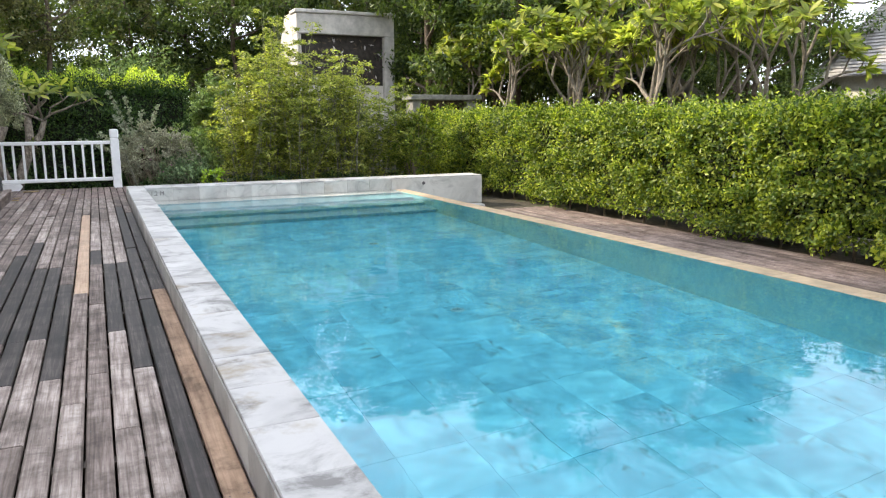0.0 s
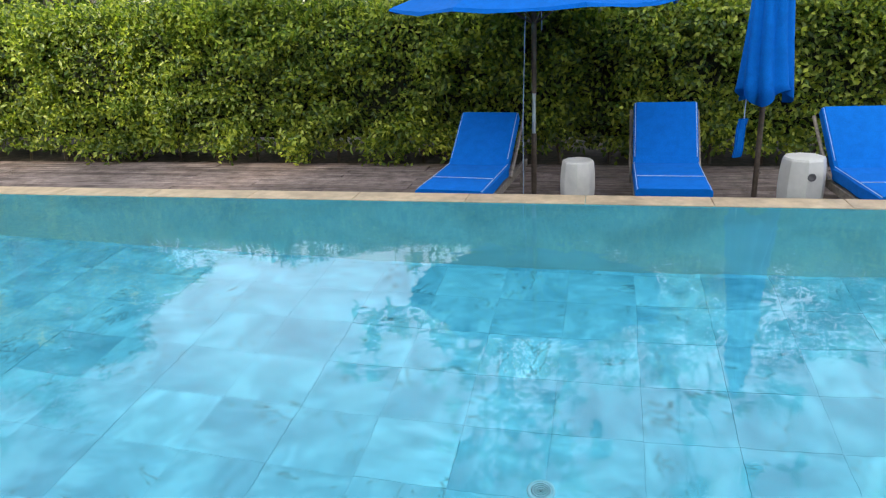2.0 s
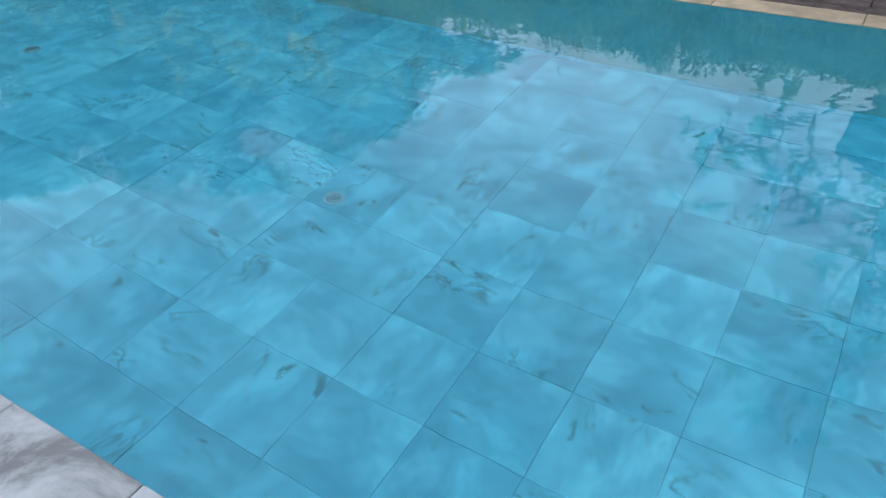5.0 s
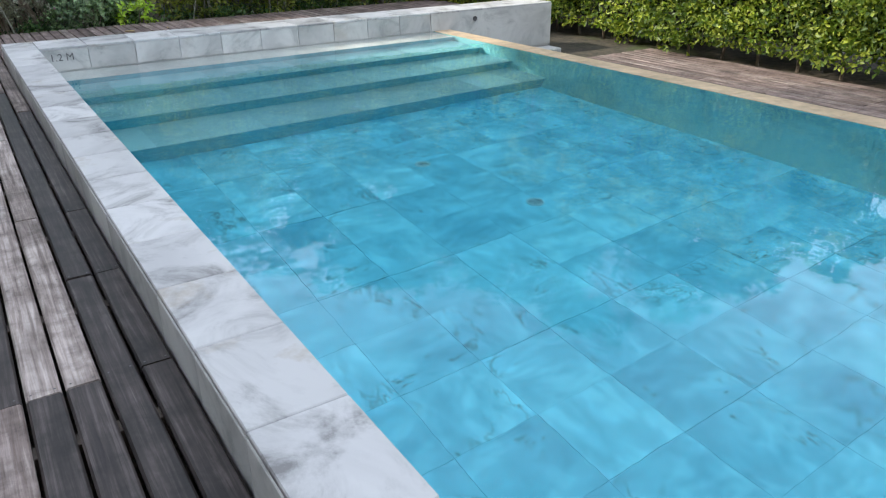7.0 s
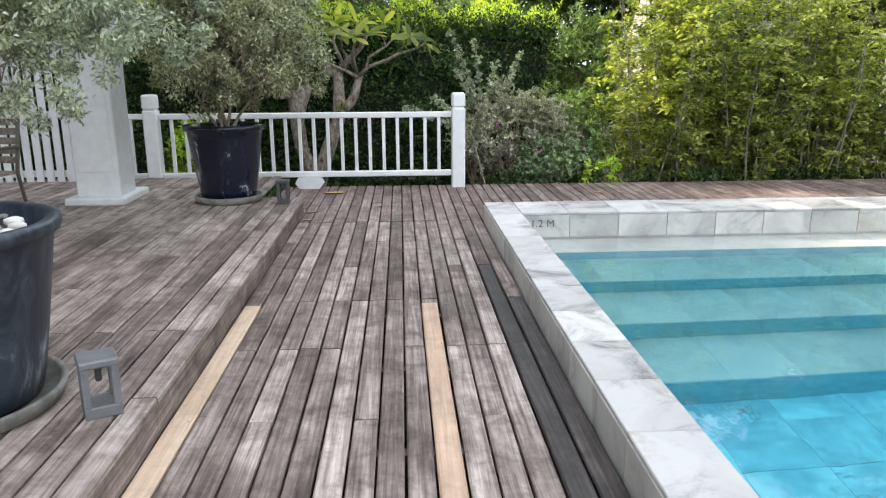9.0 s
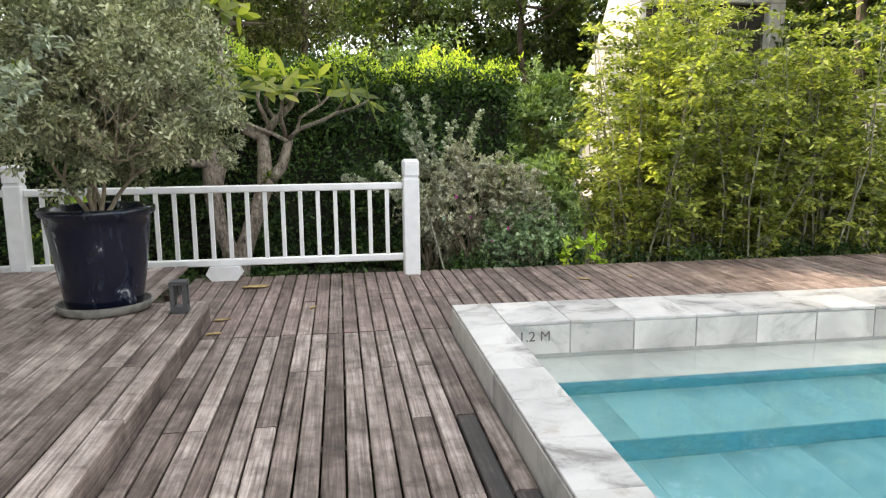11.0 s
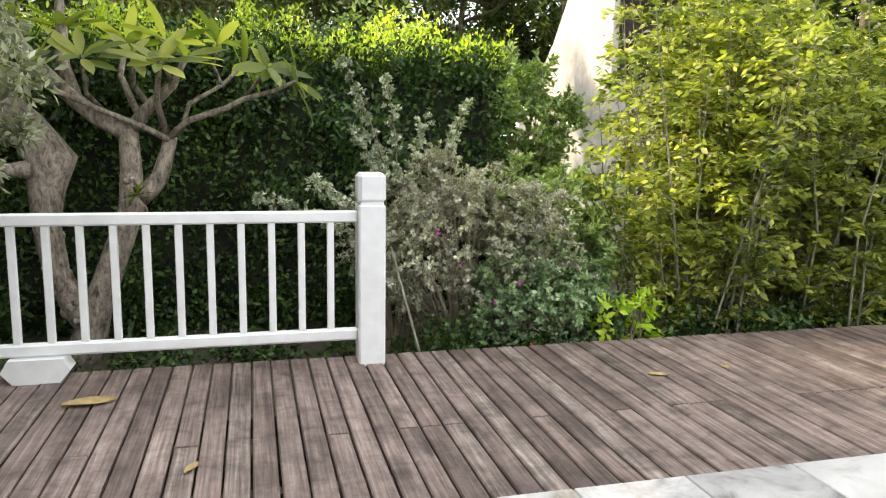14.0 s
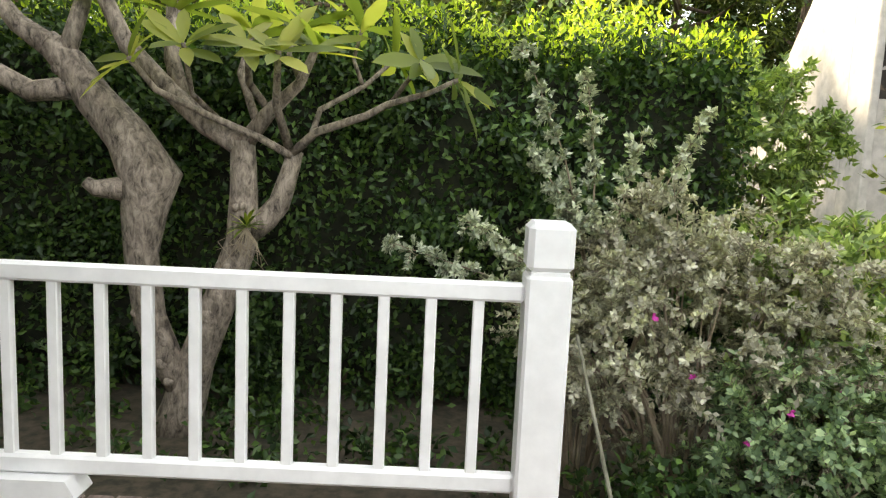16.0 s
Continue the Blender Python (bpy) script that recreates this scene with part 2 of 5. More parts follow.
CREAM_CERAMIC = plain("cream_ceramic", (0.72, 0.67, 0.60), 0.45, vary=0.1, scale=6)
STONE_GREY = plain("grey_stone_saucer", (0.22, 0.21, 0.19), 0.8, vary=0.3)
LANTERN_GREY = plain("grey_painted_metal", (0.18, 0.18, 0.188), 0.5, 0.2, vary=0.12)
LANTERN_DARK = plain("dark_painted_metal", (0.08, 0.08, 0.085), 0.5, 0.2, vary=0.15)
# Whitish plastic, with the blue of the water above put into its colour.
COVER = plain("water_tinted_plastic", (0.22, 0.58, 0.66), 0.5)
COVER_SLOT = plain("dark_slot", (0.012, 0.05, 0.07), 0.7)
SOIL = plain("dark_soil", (0.055, 0.042, 0.032), 0.95, vary=0.5, scale=9, bump=0.8)
CHAIR_METAL = plain("grey_brown_chair_frame", (0.13, 0.115, 0.10), 0.45, 0.4)
DRY_LEAF = plain("dry_tan_leaf", (0.42, 0.30, 0.13), 0.7, vary=0.3)
INK = plain("dark_grey_ink", (0.12, 0.11, 0.11), 0.7)
GATE_GREY = plain("grey_weathered_concrete", (0.30, 0.29, 0.27), 0.85, vary=0.3, scale=6, bump=0.4)
ROOF = plain("grey_roof_tile", (0.44, 0.42, 0.41), 0.7, vary=0.2)
RENDER_WALL = plain("cream_render", (0.60, 0.57, 0.50), 0.9, vary=0.1)
BARK_GREY = bark("grey_plumeria_bark", (0.13, 0.105, 0.085), (0.36, 0.31, 0.26))
BARK_DARK = bark("dark_gnarled_bark", (0.03, 0.022, 0.017), (0.42, 0.35, 0.29), 26)
BARK_BROWN = bark("brown_tree_bark", (0.06, 0.042, 0.03), (0.20, 0.15, 0.11))
TWIG = bark("pale_twig", (0.20, 0.15, 0.10), (0.42, 0.35, 0.26))
STEM_WHITE = bark("pale_cane_stem", (0.12, 0.12, 0.08), (0.36, 0.35, 0.27))
HEDGE_LEAF = leafy("clipped_hedge_leaf", (0.045, 0.088, 0.016), (0.165, 0.245, 0.035), (0.43, 0.475, 0.075), 0.42, 0.45, 1.5, (0.5, 0.55, 0.5), (1.25, 1.2, 1.0))
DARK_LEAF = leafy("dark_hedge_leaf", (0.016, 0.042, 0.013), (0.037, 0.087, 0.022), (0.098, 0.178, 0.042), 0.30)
GREY_LEAF = leafy("silver_grey_leaf", (0.221, 0.254, 0.202), (0.390, 0.429, 0.351), (0.624, 0.663, 0.559), 0.25, 0.6)
GREYGREEN_LEAF = leafy("grey_green_leaf", (0.146, 0.162, 0.101), (0.314, 0.325, 0.224), (0.582, 0.582, 0.448), 0.28, 0.6)
CANE_LEAF = leafy("yellow_green_cane_leaf", (0.08, 0.12, 0.028), (0.29, 0.34, 0.07), (0.50, 0.52, 0.155), 0.45, 0.45, 1.3, (0.42, 0.50, 0.40), (1.35, 1.28, 1.1))
LIME_LEAF = leafy("lime_leaf", (0.25, 0.40, 0.03), (0.40, 0.58, 0.05), (0.55, 0.70, 0.10), 0.4)
PLUM_LEAF = leafy("plumeria_leaf", (0.16, 0.21, 0.05), (0.28, 0.34, 0.085), (0.50, 0.50, 0.14), 0.6)
TREE_LEAF = leafy("tree_leaf", (0.04, 0.07, 0.022), (0.09, 0.135, 0.038), (0.19, 0.25, 0.065), 0.38)
SILVER_LEAF = leafy("silver_brown_leaf", (0.25, 0.24, 0.20), (0.41, 0.40, 0.34), (0.62, 0.61, 0.54), 0.35, 0.6, 3.4, (0.55, 0.52, 0.48), (1.22, 1.22, 1.16))
MIXED_LEAF = leafy("soft_green_shrub_leaf", (0.13, 0.20, 0.07), (0.25, 0.36, 0.12), (0.44, 0.54, 0.21), 0.4, 0.5, 2.6, (0.5, 0.56, 0.6), (1.2, 1.15, 1.0))
SHOOT_LEAF = leafy("sun_brightened_shoot_leaf", (0.26, 0.37, 0.04), (0.44, 0.57, 0.065), (0.64, 0.74, 0.12), 0.5)
OLIVE_LEAF = leafy("olive_brown_tree_leaf", (0.07, 0.075, 0.03), (0.145, 0.155, 0.062), (0.27, 0.27, 0.115), 0.38)

GLAZE, _nt, _b = material("dark_blue_glaze")
_n = noisy(_nt, coords(_nt, (1, 1, 0.35)), 7, 7, 0.65, 1.2)
_nt.links.new(ramp(_nt, _n, [(0.54, (0.006, 0.009, 0.022)), (0.62, (0.025, 0.033, 0.055)), (0.67, (0.36, 0.37, 0.38))]), _b.inputs["Base Color"])
_b.inputs["Roughness"].default_value = 0.18
GLAZE_WORN, _nt, _b = material("worn_blue_glaze")
_n = noisy(_nt, coords(_nt, (1, 1, 0.4)), 6, 8, 0.7, 1.0)
_nt.links.new(ramp(_nt, _n, [(0.42, (0.012, 0.017, 0.028)), (0.56, (0.045, 0.056, 0.072)), (0.70, (0.30, 0.32, 0.33))]), _b.inputs["Base Color"])
_b.inputs["Roughness"].default_value = 0.4

WATER, _nt, _b = material("clear_pool_water")
_b.inputs["Base Color"].default_value = (0.91, 0.98, 1.0, 1)
_b.inputs["Roughness"].default_value, _b.inputs["IOR"].default_value = 0.0, 1.33
_b.inputs["Transmission Weight"].default_value = 1.0
_w = coords(_nt, (1, 1, 1))
_h = mixed(_nt, "ADD", 0.35, noisy(_nt, _w, 1.3, 2, 0.5), noisy(_nt, _w, 5.0, 2, 0.5))
bumped(_nt, _b, _h, 0.10, 0.05)

GROUND, _nt, _b = material("lawn_and_earth")
_w = coords(_nt)
_c = mixed(_nt, "MIX", ramp(_nt, noisy(_nt, _w, 0.35, 5), [(0.58, (0, 0, 0)), (0.70, (1, 1, 1))]),
           ramp(_nt, noisy(_nt, _w, 14, 6), [(0.35, (0.03, 0.028, 0.018)), (0.65, (0.09, 0.07, 0.05))]),
           ramp(_nt, noisy(_nt, _w, 22, 6), [(0.35, (0.04, 0.07, 0.015)), (0.65, (0.10, 0.14, 0.03))]))
_nt.links.new(_c, _b.inputs["Base Color"])
_b.inputs["Roughness"].default_value = 0.95


# ---- geometry ----
rng = np.random.default_rng(7)


def joined(*geos):
    V, F, k = [], [], 0
    for v, f in geos:
        V.extend(v)
        F.extend([tuple(i + k for i in face) for face in f])
        k += len(v)
    return V, F


def moved(geo, m):
    return [tuple(m @ Vector(v)) for v in geo[0]], geo[1]


def box(x0, x1, y0, y1, z0, z1, b=0.004):
    """A box with bevelled edges."""
    c, h = Vector(((x0 + x1) / 2, (y0 + y1) / 2, (z0 + z1) / 2)), ((x1 - x0) / 2, (y1 - y0) / 2, (z1 - z0) / 2)
    b = min(b, *(k * 0.45 for k in h))
    V, idx = [], {}
    for s in ((sx, sy, sz) for sx in (-1, 1) for sy in (-1, 1) for sz in (-1, 1)):
        for ax in range(3):
            idx[s, ax] = len(V)
            V.append(tuple(c[i] + s[i] * (h[i] - (0 if i == ax else b)) for i in range(3)))
    F = []
    for ax in range(3):
        u, v = (ax + 1) % 3, (ax + 2) % 3
        for sg in (-1, 1):
            loop = []
            for a, d in ((-1, -1), (1, -1), (1, 1), (-1, 1)):
                s = [0, 0, 0]
                s[ax], s[u], s[v] = sg, a, d
                loop.append(idx[tuple(s), ax])
            F.append(tuple(loop if sg > 0 else loop[::-1]))
        for a in (-1, 1):
            for d in (-1, 1):
                s0, s1 = [0, 0, 0], [0, 0, 0]
                s0[ax], s1[ax] = -1, 1
                s0[u] = s1[u] = a
                s0[v] = s1[v] = d
                q = (idx[tuple(s0), u], idx[tuple(s1), u], idx[tuple(s1), v], idx[tuple(s0), v])
                F.append(q if a * d < 0 else q[::-1])
    for s in ((sx, sy, sz) for sx in (-1, 1) for sy in (-1, 1) for sz in (-1, 1)):
        t = (idx[s, 0], idx[s, 1], idx[s, 2])
        F.append(t if s[0] * s[1] * s[2] > 0 else t[::-1])
    return V, F


def lathe(profile, n=32, wobble=0.0, caps=True):
    V, F = [], []
    for r, z in profile:
        for i in range(n):
            a = 2 * math.pi * i / n
            k = r * (1 + wobble * math.sin(3 * a + z * 5))
            V.append((k * math.cos(a), k * math.sin(a), z))
    for j in range(len(profile) - 1):
        for i in range(n):
            F.append((j * n + i, j * n + (i + 1) % n, (j + 1) * n + (i + 1) % n, (j + 1) * n + i))
    if caps:
        F.append(tuple(range(n))[::-1])
        F.append(tuple((len(profile) - 1) * n + i for i in range(n)))
    return V, F


def tube(points, radii, n=7):
    """A tapered tube along a line of points."""
    P = [Vector(p) for p in points]
    if isinstance(radii, (int, float)):
        radii = [radii] * len(P)
    V, F = [], []
    side = None
    for i, p in enumerate(P):
        d = (P[min(i + 1, len(P) - 1)] - P[max(i - 1, 0)]).normalized()
        if side is None:
            side = d.orthogonal().normalized()
        side = (side - d * side.dot(d)).normalized()
        up = d.cross(side)
        for k in range(n):
            a = 2 * math.pi * k / n
            V.append(tuple(p + (side * math.cos(a) + up * math.sin(a)) * radii[i]))
    for i in range(len(P) - 1):
        for k in range(n):
            F.append((i * n + k, i * n + (k + 1) % n, (i + 1) * n + (k + 1) % n, (i + 1) * n + k))
    F.append(tuple(range(n))[::-1])
    F.append(tuple((len(P) - 1) * n + k for k in range(n)))
    return V, F


def mesh_of(name, geo, mat, smooth=False):
    me = bpy.data.meshes.new(name)
    me.from_pydata([tuple(v) for v in geo[0]], [], geo[1])
    me.materials.append(mat)
    if smooth:
        me.polygons.foreach_set("use_smooth", [True] * len(me.polygons))
    me.update()
    return me


def part(name, geo, mat, parent=None, label="", smooth=False):
    ob = new(name, geo if isinstance(geo, bpy.types.Mesh) else mesh_of(name, geo, mat, smooth))
    if parent:
        ob.parent = parent
    if label:
        ob["label"] = label
    return ob


def thing(name, label, category, m=None, group="", kind=""):
    ob = new(name)
    ob.empty_display_size = 0.1
    if m is not None:
        ob.matrix_world = m
    return tagged(ob, label, category, group, kind)


def leaf_mesh(name, P, D, N, length, width, mat, fold=0.25):
    """Many folded leaves: base points, directions, normals, lengths and widths."""
    n = len(P)
    D = D / (np.linalg.norm(D, axis=1, keepdims=True) + 1e-9)
    S = np.cross(D, N)
    S /= np.linalg.norm(S, axis=1, keepdims=True) + 1e-9
    U = np.cross(S, D)
    L, Wd = np.broadcast_to(length, (n,))[:, None], np.broadcast_to(width, (n,))[:, None]
    mid = P + D * L * 0.5
    V = np.empty((n, 4, 3))
    V[:, 0], V[:, 2] = P, P + D * L
    V[:, 1], V[:, 3] = mid + S * Wd * 0.5 + U * Wd * fold, mid - S * Wd * 0.5 + U * Wd * fold
    me = bpy.data.meshes.new(name)
    me.vertices.add(n * 4)
    me.vertices.foreach_set("co", V.astype(np.float32).ravel())
    base = np.arange(n)[:, None] * 4
    loops = (base + np.array([0, 1, 2, 0, 2, 3])).astype(np.int32).ravel()
    me.loops.add(n * 6)
    me.loops.foreach_set("vertex_index", loops)
    me.polygons.add(n * 2)
    me.polygons.foreach_set("loop_start", np.arange(0, n * 6, 3, dtype=np.int32))
    me.materials.append(mat)
    me.update(calc_edges=True)
    me.validate()
    return me


def long_leaf_mesh(name, P, D, N, length, width, mat, droop=0.12):
    """Long oval leaves that bend down to the tip."""
    n = len(P)
    D = D / (np.linalg.norm(D, axis=1, keepdims=True) + 1e-9)
    S = np.cross(D, N)
    S /= np.linalg.norm(S, axis=1, keepdims=True) + 1e-9
    U = np.cross(S, D)
    L, Wd = np.broadcast_to(length, (n,))[:, None], np.broadcast_to(width, (n,))[:, None]
    V = np.empty((n, 11, 3))
    V[:, 0], V[:, 10] = P, P + D * L - U * L * droop
    for k, (t, w) in enumerate(((0.22, 0.34), (0.52, 0.5), (0.8, 0.36))):
        c = P + D * L * t - U * L * droop * t * t
        V[:, 1 + 3 * k], V[:, 2 + 3 * k], V[:, 3 + 3 * k] = c + S * Wd * w + U * Wd * 0.12, c, c - S * Wd * w + U * Wd * 0.12
    tri = np.array([0, 1, 2, 0, 2, 3, 1, 4, 5, 1, 5, 2, 2, 5, 6, 2, 6, 3, 4, 7, 8, 4, 8, 5, 5, 8, 9, 5, 9, 6, 7, 10, 8, 8, 10, 9])
    me = bpy.data.meshes.new(name)
    me.vertices.add(n * 11)
    me.vertices.foreach_set("co", V.astype(np.float32).ravel())
    loops = (np.arange(n)[:, None] * 11 + tri).astype(np.int32).ravel()
    me.loops.add(len(loops))
    me.loops.foreach_set("vertex_index", loops)
    me.polygons.add(len(loops) // 3)
    me.polygons.foreach_set("loop_start", np.arange(0, len(loops), 3, dtype=np.int32))
    me.materials.append(mat)
    me.update(calc_edges=True)
    me.polygons.foreach_set("use_smooth", [True] * len(me.polygons))
    return me


def unit(n, r=rng):
    v = r.normal(size=(n, 3))
    return v / np.linalg.norm(v, axis=1, keepdims=True)


def slab_leaves(n, x0, x1, y0, y1, z0, z1, bulge, r):
    """Leaf places over the faces of a clipped hedge, with bulges; returns places and outward normals."""
    dx, dy, dz = x1 - x0, y1 - y0, z1 - z0
    areas = np.array([dy * dz, dy * dz * 0.4, dx * dz, dx * dz * 0.5, dx * dy])
    side = r.choice(5, n, p=areas / areas.sum())
    P = np.stack([r.uniform(x0, x1, n), r.uniform(y0, y1, n), z0 + dz * r.uniform(0, 1, n)], 1)
    N = np.zeros((n, 3))
    for s, (ax, val, sg) in enumerate(((0, x0, -1), (0, x1, 1), (1, y0, -1), (1, y1, 1), (2, z1, 1))):
        k = side == s
        P[k, ax], N[k, ax] = val, sg
    w = np.sin(P[:, 1] * 2.1 + P[:, 2] * 3) * 0.5 + np.sin(P[:, 1] * 5.3 - P[:, 0] * 4 + P[:, 2] * 2) * 0.3 + np.sin(P[:, 0] * 2.7 + P[:, 2] * 5.1) * 0.3
    K = max(40, n // 420)
    pick = r.integers(0, K, n)
    near = r.random(n) < 0.55
    same = near
    along = r.normal(0, 0.10, (n, 3)) * (1 - np.abs(N))
    idx = r.integers(0, n, K)
    P[same] = P[idx[pick[same]]] + along[same]
    N[same] = N[idx[pick[same]]]
    out = r.uniform(-0.12, 0.20, K)
    w = w * bulge + np.where(same, out[pick], 0)
    P += N * (w + r.normal(0, 0.035, n))[:, None]
    P -= N * (r.random(n) ** 2 * 0.18)[:, None]
    return P, N


def hedge(name, label, x0, x1, y0, y1, z0, z1, n, size, mat, bulge=0.06, top=0.0, seed=1):
    r = np.random.default_rng(seed)
    h = thing(name, label, "hedge")
    P, N = slab_leaves(n, x0, x1, y0, y1, z0, z1, bulge, r)
    if top:
        k = int(n * 0.12)
        T = np.stack([r.uniform(x0, x1, k), r.uniform(y0, y1, k), np.full(k, z1)], 1)
        T[:, 2] += np.abs(r.normal(0, top, k)) * (0.6 + 0.6 * np.sin(T[:, 1] * 1.7 + T[:, 0]) ** 2)
        P, N = np.vstack([P, T]), np.vstack([N, np.tile((0, 0, 1.0), (k, 1))])
    m = len(P)
    D = N * 0.55 + unit(m, r) * 0.9 + np.array((0, 0, -0.1))
    part("leaves", leaf_mesh("leaves", P, D, N + unit(m, r) * 0.7, size * r.uniform(0.6, 1.35, m), size * 0.55 * r.uniform(0.7, 1.2, m), mat), None, h)["kind"] = "stuff"
    # Solid dark box stands in for shade between the leaves and blocks light.
    core = part("hedge_core", box(x0 + 0.12, x1 - 0.12, y0 + 0.12, y1 - 0.12, z0 + 0.12, z1 - 0.12, 0.1), SHADE_CORE, h, "dark box filling in the shaded inside of the hedge")
    stems = []
    for y in np.arange(y0 + 0.3, y1, 0.55) if (y1 - y0) > (x1 - x0) else (y0 + 0.35,):
        for x in ((x0 + 0.25,) if (y1 - y0) > (x1 - x0) else np.arange(x0 + 0.3, x1, 0.5)):
            stems.append(tube([(x, y, GROUND_Z - 0.02), (x + r.normal(0, 0.04), y + r.normal(0, 0.05), z0 + 0.35)], [0.022, 0.014], 5))
    part("stemwork", joined(*stems), BARK_BROWN, h)["kind"] = "stuff"
    return h


def branching(base, heading, length, radius, levels, r, spread=0.6, up=0.35, keep=0.72, forks=(2, 3), kink=0.12):
    """Limbs that fork: tubes and tips."""
    tubes, tips = [], []

    def grow(p, d, ln, rad, lev):
        pts, k = [p], 4
        for i in range(k):
            d = (d + Vector(r.normal(0, kink, 3)) + Vector((0, 0, up * 0.18))).normalized()
            pts.append(pts[-1] + d * ln / k)
        tubes.append(tube(pts, [rad * (1 - 0.35 * i / k) for i in range(k + 1)], 8 if rad > 0.03 else 6))
        if lev == 0:
            tips.append((pts[-1], d))
            return
        n = int(r.integers(forks[0], forks[1] + 1))
        a0 = r.uniform(0, 6.28)
        side = d.orthogonal().normalized()
        for i in range(n):
            q = Matrix.Rotation(a0 + 6.283 * i / n + r.normal(0, 0.3), 3, d) @ side
            nd = (d + q * spread * r.uniform(0.7, 1.3) + Vector((0, 0, up))).normalized()
            grow(pts[-1], nd, ln * keep * r.uniform(0.8, 1.2), rad * 0.66, lev - 1)

    grow(Vector(base), Vector(heading).normalized(), length, radius, levels)
    return tubes, tips


def rosettes(tips, r, count=9, length=0.24, width=0.075, mat=None, droop=0.1):
    P, D, N = [], [], []
    for p, d in tips:
        side = d.orthogonal().normalized()
        for i in range(count):
            a = 2.4 * i + r.uniform(0, 1)
            q = Matrix.Rotation(a, 3, d) @ side
            P.append(p - d * 0.05 * (i / count))
            D.append((q + d * r.uniform(0.1, 0.9) + Vector((0, 0, -droop))))
            N.append(d * 1.0 - q * 0.3)
    n = len(P)
    return long_leaf_mesh("leaves", np.array(P), np.array(D), np.array(N), length * r.uniform(0.6, 1.2, n), width * r.uniform(0.7, 1.15, n), mat)


def clump_leaves(centres, radii, per, size, mat, r, aspect=0.45, shell=0.55, flat=0.8):
    """Leaves in uneven clumps round the given centres."""
    P, N = [], []
    for c, rad in zip(centres, radii):
        k = max(8, int(per * r.uniform(0.6, 1.4)))
        u = unit(k, r)
        rr = rad * (shell + (1 - shell) * r.random(k) ** 0.6) * r.uniform(0.55, 1.1, k)
        P.append(np.array(c) + u * rr[:, None] * np.array((1, 1, flat)))
        N.append(u)
    P, N = np.vstack(P), np.vstack(N)
    m = len(P)
    D = N * 0.6 + unit(m, r) + np.array((0, 0, -0.2))
    return leaf_mesh("leaves", P, D, N + unit(m, r) * 0.8 + np.array((0, 0, 0.4)), size * r.uniform(0.6, 1.4, m), size * aspect * r.uniform(0.7, 1.2, m), mat)


MAGENTA = plain("magenta_petal", (0.55, 0.05, 0.35), 0.6)
SCARLET = plain("scarlet_petal", (0.70, 0.05, 0.02), 0.6)
BLUEGREEN_LEAF = leafy("blue_green_leaf", (0.10, 0.16, 0.095), (0.22, 0.33, 0.19), (0.42, 0.54, 0.33), 0.35, 0.5, 2.6)
SHADE_CORE = plain("hedge_shade_fill", (0.018, 0.022, 0.010), 0.95, vary=0.5, scale=20)
GROUND_Z, RIGHT_Z, WATER_Z, FLOOR_Z, TOP_Z = -0.46, -0.43, -0.05, -1.25, 0.185
UP_Z = 0.17
NEAR_Y = -17.6


# ---- ground, pool and water ----
def ring(x0, x1, y0, y1, hx0, hx1, hy0, hy1, z):
    V = [(x0, y0, z), (x1, y0, z), (x1, y1, z), (x0, y1, z), (hx0, hy0, z), (hx1, hy0, z), (hx1, hy1, z), (hx0, hy1, z)]
    return V, [(0, 1, 5, 4), (1, 2, 6, 5), (2, 3, 7, 6), (3, 0, 4, 7)]


tagged(part("ground", ring(-600, 600, -600, 600, 0.1, 5.0, NEAR_Y + 0.1, -0.1, GROUND_Z), GROUND), "dark garden earth and lawn round the pool", "ground", kind="structure")

pool = thing("pool_basin", "marble-lined swimming pool basin with raised coping", "pool", kind="structure")
part("pool_wall", box(0.006, 0.276, NEAR_Y, -0.56, FLOOR_Z - 0.1, TOP_Z - 0.022, 0.003), MARBLE_WALL, pool)
part("pool_wall", box(0.006, 6.89, -0.556, -0.006, FLOOR_Z - 0.1, TOP_Z - 0.022, 0.003), MARBLE_WALL, pool)
part("pool_wall", box(4.9, 5.14, NEAR_Y, -0.57, FLOOR_Z - 0.1, WATER_Z - 0.012, 0.003), POOL_WALL, pool)
part("pool_wall", box(0.28, 4.9, NEAR_Y, NEAR_Y + 0.3, FLOOR_Z - 0.1, TOP_Z - 0.02, 0.003), MARBLE_WALL, pool)
part("bed", box(0.28, 4.9, NEAR_Y + 0.3, -0.56, FLOOR_Z - 0.2, FLOOR_Z - 0.012, 0.002), POOL_JOINT, pool)
part("inner_lining", ([(4.70, NEAR_Y + 0.3, FLOOR_Z), (4.905, NEAR_Y + 0.3, FLOOR_Z), (4.905, NEAR_Y + 0.3, WATER_Z - 0.02), (4.70, -0.57, FLOOR_Z), (4.905, -0.57, FLOOR_Z), (4.905, -0.57, WATER_Z - 0.02)], [(0, 1, 2), (3, 5, 4), (0, 2, 5, 3), (0, 3, 4, 1), (1, 4, 5, 2)]), POOL_WALL, pool, "sloping pool wall tinted sea-green for the water")
part("inner_lining", box(0.276, 0.282, NEAR_Y + 0.3, -0.57, FLOOR_Z, WATER_Z - 0.02, 0.001), POOL_WALL, pool)

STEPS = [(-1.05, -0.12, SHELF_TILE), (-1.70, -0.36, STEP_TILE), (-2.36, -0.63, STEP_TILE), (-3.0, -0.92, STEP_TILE)]
